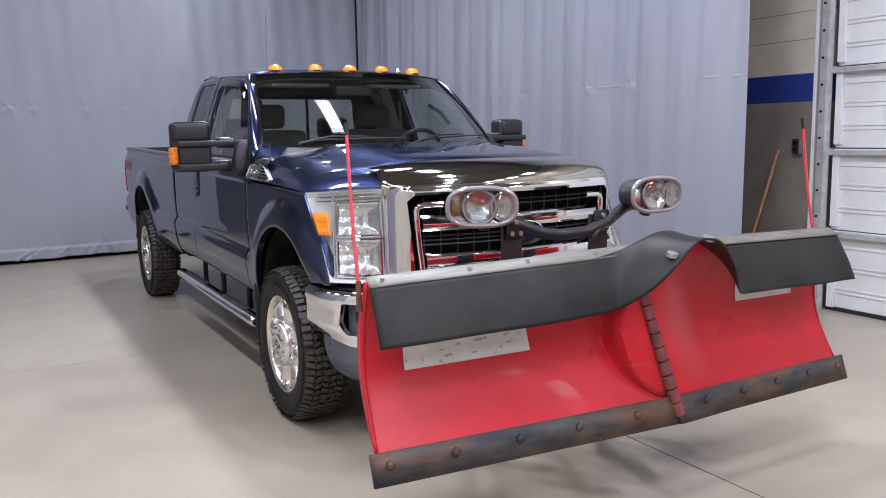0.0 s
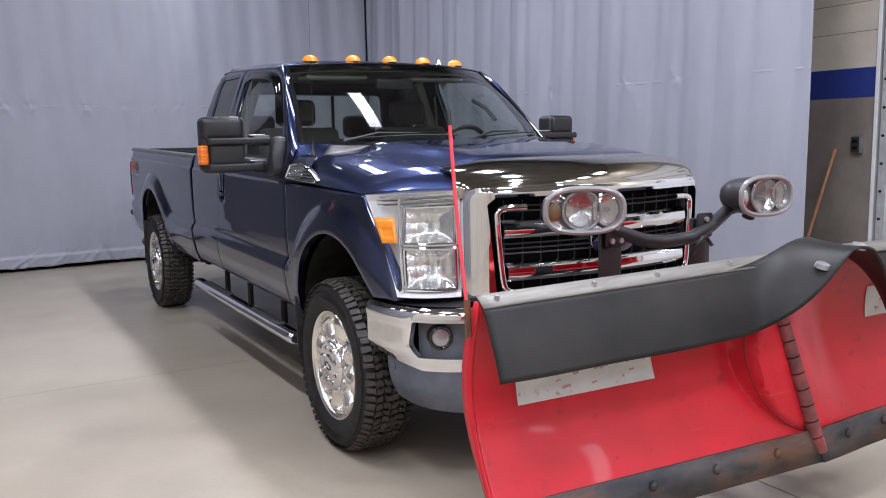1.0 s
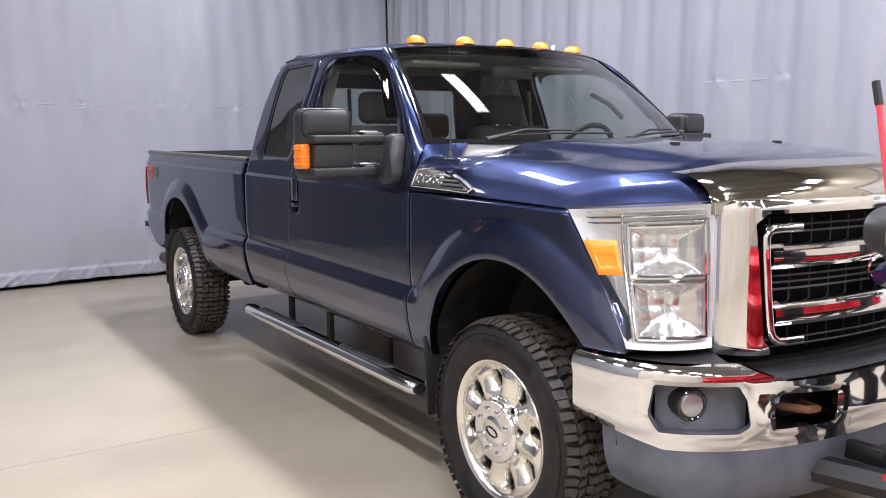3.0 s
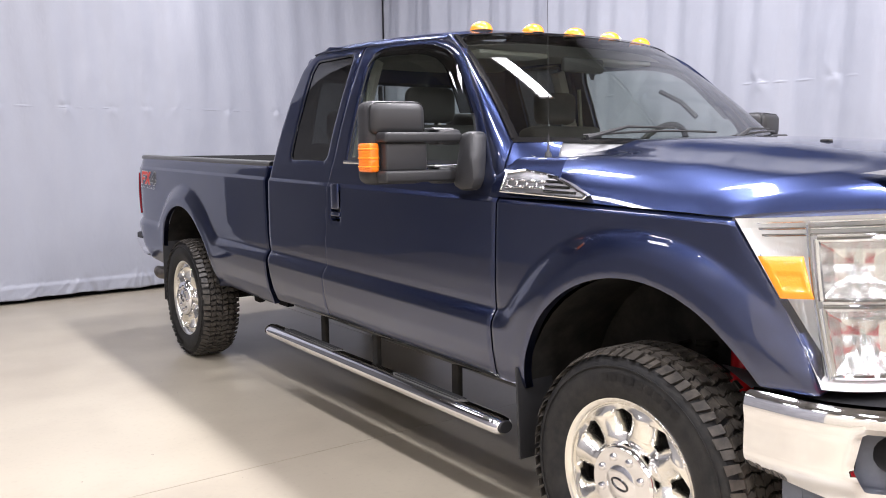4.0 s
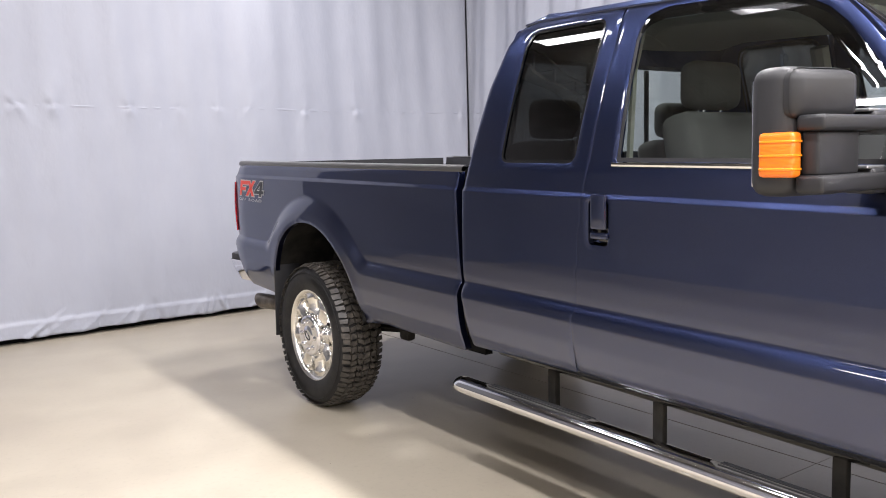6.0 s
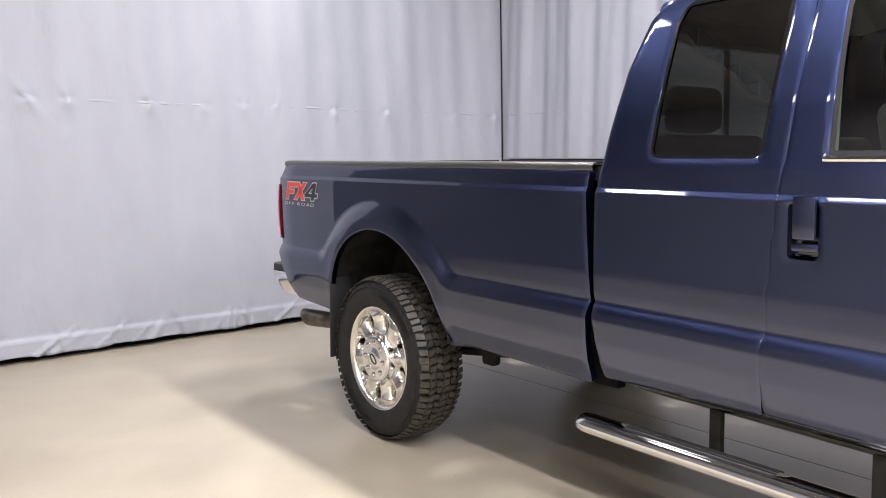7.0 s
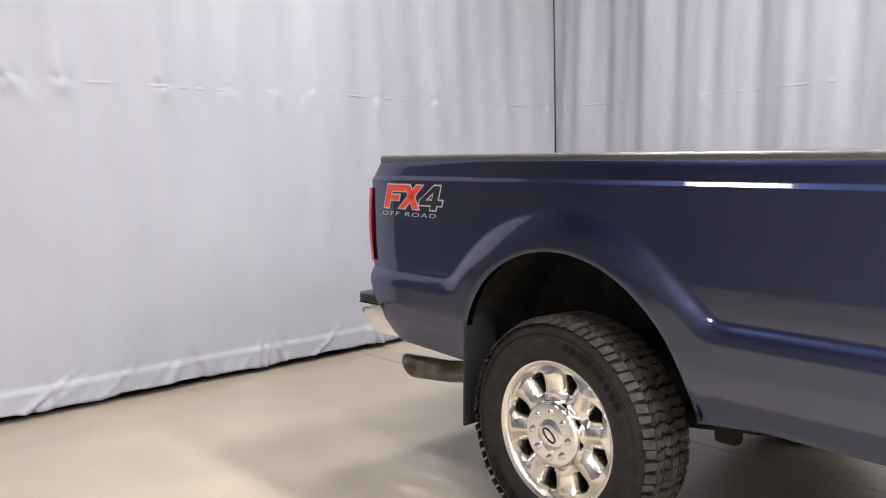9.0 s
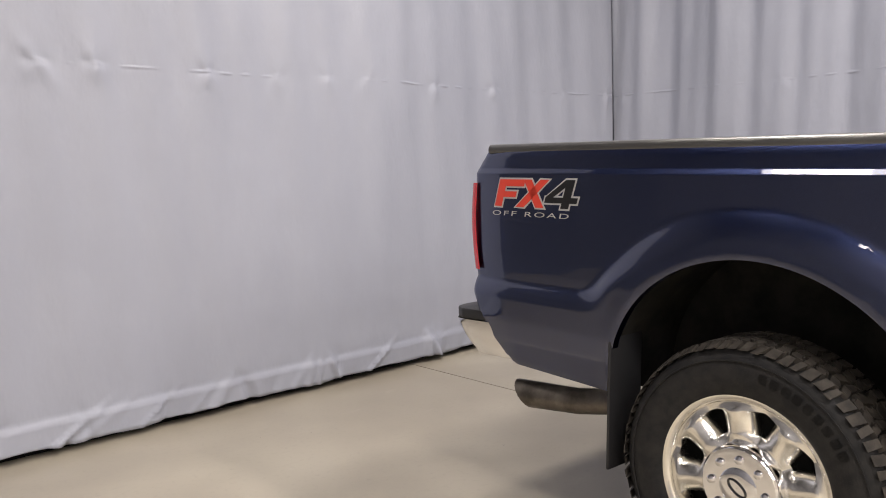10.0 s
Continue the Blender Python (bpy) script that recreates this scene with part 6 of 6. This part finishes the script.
# one rubber flap runs over both wings and lifts over the hinge
def flap_pt(u, v):
    """u: 0 at the passenger tip, 1 at the driver tip; v: 0 at the clamp, 1 at the free edge."""
    s, uu = (-1, u / 0.5) if u < 0.5 else (1, (1 - u) / 0.5)
    top = brow_pt(s, min(uu, 0.995) - 0.004, 0.022 + 0.012 * smooth01(0.85, 0.7, uu))
    top.z += 0.006 - 0.016 * smooth01(0.85, 0.7, uu)
    lift = smooth01(0.76, 1.02, uu) if s < 0 else smooth01(0.69, 0.93, uu)
    ang = radians(63) * (1 - lift) + radians(-4) * lift
    n = ahead_of(s)
    if uu > 0.8:
        n = n.lerp(Vector((0, -1, 0)), smooth01(0.8, 1.0, uu)).normalized()
    L = 0.216 - 0.016 * lift
    sag = 0.010 * math.sin(9 * u) * v + 0.004 * math.sin(31 * u) * v
    dome = 0.055 * smooth01(0.80, 1.0, uu)
    z = top.z - L * v * math.sin(ang) - 0.03 * v * (1 - v) + dome * (1 - 0.45 * v) - 0.0
    return top + n * (L * v * math.cos(ang) + 0.02 * math.sin(math.pi * v) * 0.5 + sag) + Vector((0, 0, z - top.z))


fl = part("rubber_flap", grid(110, 14, flap_pt), M_RUBBER, plow, "black rubber deflector flap bulging over the hinge", smooth=60)
sol = fl.modifiers.new("thickness", "SOLIDIFY")
sol.thickness, sol.offset = 0.007, 0.0
for u in (0.465, 0.535):
    p = Vector(flap_pt(u, 0.72))
    part("flap_bolt", tube([p, p + Vector((0, -0.004, 0.014)), p + Vector((0, -0.005, 0.018))], [0.026, 0.022, 0.008], 12), M_GALV, fl, "galvanised bolt and washer")

# hinge
def hinge_at(f):
    """Point on the hinge's line, f from its foot to its top."""
    p = HINGE_FOOT.lerp(HINGE_TOP, -0.12 + 1.08 * f)
    return p + Vector((0, -0.022, ZB + (ZT - ZB) * (-0.12 + 1.08 * f)))


hg = part("hinge_pin", tube([hinge_at(0), hinge_at(1)], 0.015, 10), M_EDGE, plow, "dark steel hinge pin with knuckles")
for k in range(11):
    part("hinge_knuckle", tube([hinge_at(0.02 + 0.088 * k), hinge_at(0.02 + 0.088 * k + 0.08)], 0.026, 10), M_KNUCKLE, hg)

# marker rods
for s, base_, top_ in ((-1, (-1.178, -1.575, 0.95), (-1.151, -1.44, 1.537)), (1, (1.112, -1.655, 0.90), (0.967, -1.66, 1.537))):
    b, t = Vector(base_), Vector(top_)
    mk = part("marker_rod", tube([b.lerp(t, k / 8 * 0.93) + Vector((0.0, 0.008 * math.sin(math.pi * k / 8), 0)) for k in range(9)], 0.006, 8), M_FLAG, plow, "flexible red edge marker rod")
    part("marker_tip", tube([b.lerp(t, 0.925), t], 0.0075, 8), M_BLACK, mk)
    part("marker_foot", tube([b + Vector((-0.006, -0.010, -0.055)), b + Vector((0, 0.006, 0.05))], 0.010, 6, flat=0.6), M_RUST, mk, "rusty marker bracket")

# push frame, lift tower and lamp bar
M_FRAMEBLK = mat("black_powder_coat", (0.014, 0.015, 0.018), 0.42, 0, 0.1)
pf = bmesh.new()
for s in (-1, 1):
    tube([(s * 0.42, -0.62, 0.42), (s * 0.30, -1.1, 0.42), (0.055 + s * 0.06, -1.62, 0.42)], 0.045, 6, pf)
box(-0.45, 0.45, -0.80, -0.70, 0.37, 0.50, 0.01, bm=pf)
box(-0.05, 0.16, -1.67, -1.58, 0.36, 0.75, 0.01, bm=pf)
part("push_frame", pf, M_FRAMEBLK, plow, "black steel push frame")
for s in (-1, 1):
    part("angle_ram", tube([(s * 0.22, -1.0, 0.48), (s * 0.55, -1.55, 0.55)], 0.03, 10), M_FRAMEBLK, plow, "black hydraulic ram")
    part("mount_lug", box(min(s * 0.40, s * 0.44), max(s * 0.40, s * 0.44), -0.80, -0.55, 0.30, 0.52, 0.01), M_RUST, plow)
tower = bmesh.new()
for x in (-0.245, 0.245):
    box(x - 0.055, x + 0.055, -1.13, -1.115, 0.42, 1.11, 0.006, bm=tower)
    box(x - 0.02, x + 0.02, -1.118, -0.75, 0.44, 0.50, 0.006, bm=tower)
box(-0.25, 0.25, -1.14, -1.10, 0.80, 0.86, 0.008, bm=tower)
part("lift_tower", tower, M_FRAMEBLK, plow, "black upright lift tower")
barp = [(-0.47, -1.12, 1.125), (-0.30, -1.135, 1.115), (-0.10, -1.15, 1.045), (0.0, -1.155, 1.030), (0.16, -1.155, 1.035), (0.28, -1.15, 1.075), (0.40, -1.135, 1.135), (0.50, -1.12, 1.145)]
part("lamp_bar", tube(barp, 0.027, 12), M_FRAMEBLK, plow, "bent black lamp bar")
part("cable_loop", tube([(0.22 + 0.06 * math.cos(a), -1.17 + 0.02 * math.sin(2 * a), 0.98 + 0.06 * math.sin(a)) for a in np.linspace(0.2, 3.4, 14)], 0.008, 6), M_BLACK, plow, "black cable loop")
for x in (-0.245, 0.245):
    lug = part("lamp_bracket", box(x - 0.045, x + 0.045, -1.155, -1.14, 1.03, 1.13, 0.01), M_FRAMEBLK, plow, "black bolted lamp bracket")
    for dx, dz in ((-0.022, 1.055), (0.022, 1.055), (0.0, 1.105)):
        part("bolt", tube([(x + dx, -1.15, dz), (x + dx, -1.166, dz)], 0.011, 8), M_GALV, lug)
part("lift_ram", tube([(0.0, -1.12, 0.5), (0.0, -1.13, 0.84)], 0.032, 10), M_FRAMEBLK, plow)


def plow_lamp(cx, cy, cz, s):
    """An oval plow headlamp: black housing, clear lens, two reflectors and an amber corner."""
    W, H = 0.15, 0.082

    def oval(a, k):
        c, sn = math.cos(a), math.sin(a)
        return W * k * math.copysign(abs(c) ** 0.75, c), H * k * math.copysign(abs(sn) ** 0.75, sn)
    prof = [(0.30, 0.17), (0.62, 0.155), (0.86, 0.11), (0.96, 0.05), (1.0, 0.0), (1.0, -0.012), (0.94, -0.018)]

    def hs(u, v):
        k = v * (len(prof) - 1)
        i = min(int(k), len(prof) - 2)
        f = k - i
        q = prof[i][0] + (prof[i + 1][0] - prof[i][0]) * f
        y = prof[i][1] + (prof[i + 1][1] - prof[i][1]) * f
        x, z = oval(2 * math.pi * u, q)
        return (cx + x, cy + y, cz + z)
    lp = part("plow_lamp", grid(36, 13, hs, close_u=True), M_BLACK, plow, "oval auxiliary plow headlamp")
    part("lamp_lens", grid(36, 6, lambda u, v: (lambda o: (cx + o[0], cy - 0.014 - 0.03 * (1 - (1 - v) ** 2), cz + o[1]))(oval(2 * math.pi * u, 0.95 * (1 - v))), close_u=True), M_LENS, lp, "clear oval lens")
    part("lens_rim", tube([(cx + oval(a, 0.955)[0], cy - 0.016, cz + oval(a, 0.955)[1]) for a in np.linspace(0, 6.2832, 49)], 0.0105, 8, caps=False), M_RIM, lp, "frosted lens rim")
    part("lamp_back", grid(36, 4, lambda u, v: (lambda o: (cx + o[0], cy + 0.03 - 0.03 * v, cz + o[1]))(oval(2 * math.pi * u, 0.93 * v)), close_u=True), M_SATIN, lp)
    for ox, rx, rz in ((-0.010, 0.070, 0.070), (0.086, 0.046, 0.058)):
        def dish(u, v):
            a = 2 * math.pi * u
            flute = 0.004 * math.sin(v * math.cos(a) * rx * 420) * (1 - v ** 4)
            return (cx + ox + rx * v * math.cos(a), cy - 0.010 + 0.055 * (1 - v * v) - flute, cz + rz * v * math.sin(a))
        part("reflector", grid(64, 18, dish, close_u=True), M_SATIN, lp, "round chrome reflector")
        part("reflector_ring", tube([(cx + ox + rx * math.cos(a), cy - 0.013, cz + rz * math.sin(a)) for a in np.linspace(0, 6.2832, 29)], 0.0045, 6, caps=False), M_RIM, lp)
        part("bulb", tube([(cx + ox, cy + 0.04, cz), (cx + ox, cy + 0.006, cz), (cx + ox, cy - 0.002, cz)], [0.012, 0.011, 0.004], 10), M_LENS, lp)
    am = grid(14, 5, lambda u, v: (cx - 0.108 + 0.024 * v * math.cos(2 * math.pi * u), cy - 0.004 - 0.008 * (1 - v * v), cz - 0.004 + 0.034 * v * math.sin(2 * math.pi * u)), close_u=True)
    part("amber_lens", am, mat("dull_amber_plastic", (0.2, 0.115, 0.05), 0.2) if s < 0 else M_REFLECTOR, lp)
    part("lamp_foot", tube([(cx + 0.02, cy + 0.10, cz - 0.10), (cx + 0.02, cy + 0.08, cz - 0.05)], 0.028, 10), M_FRAMEBLK, lp)
    turn = Matrix.Translation((cx, cy + 0.05, cz)) @ Matrix.Rotation(radians(-25 if s < 0 else -4), 4, "Z") @ Matrix.Translation((-cx, -cy - 0.05, -cz))
    for ob in [lp] + list(lp.children):
        ob.data.transform(turn)


plow_lamp(-0.445, -1.235, 1.19, -1)
plow_lamp(0.50, -1.235, 1.193, 1)
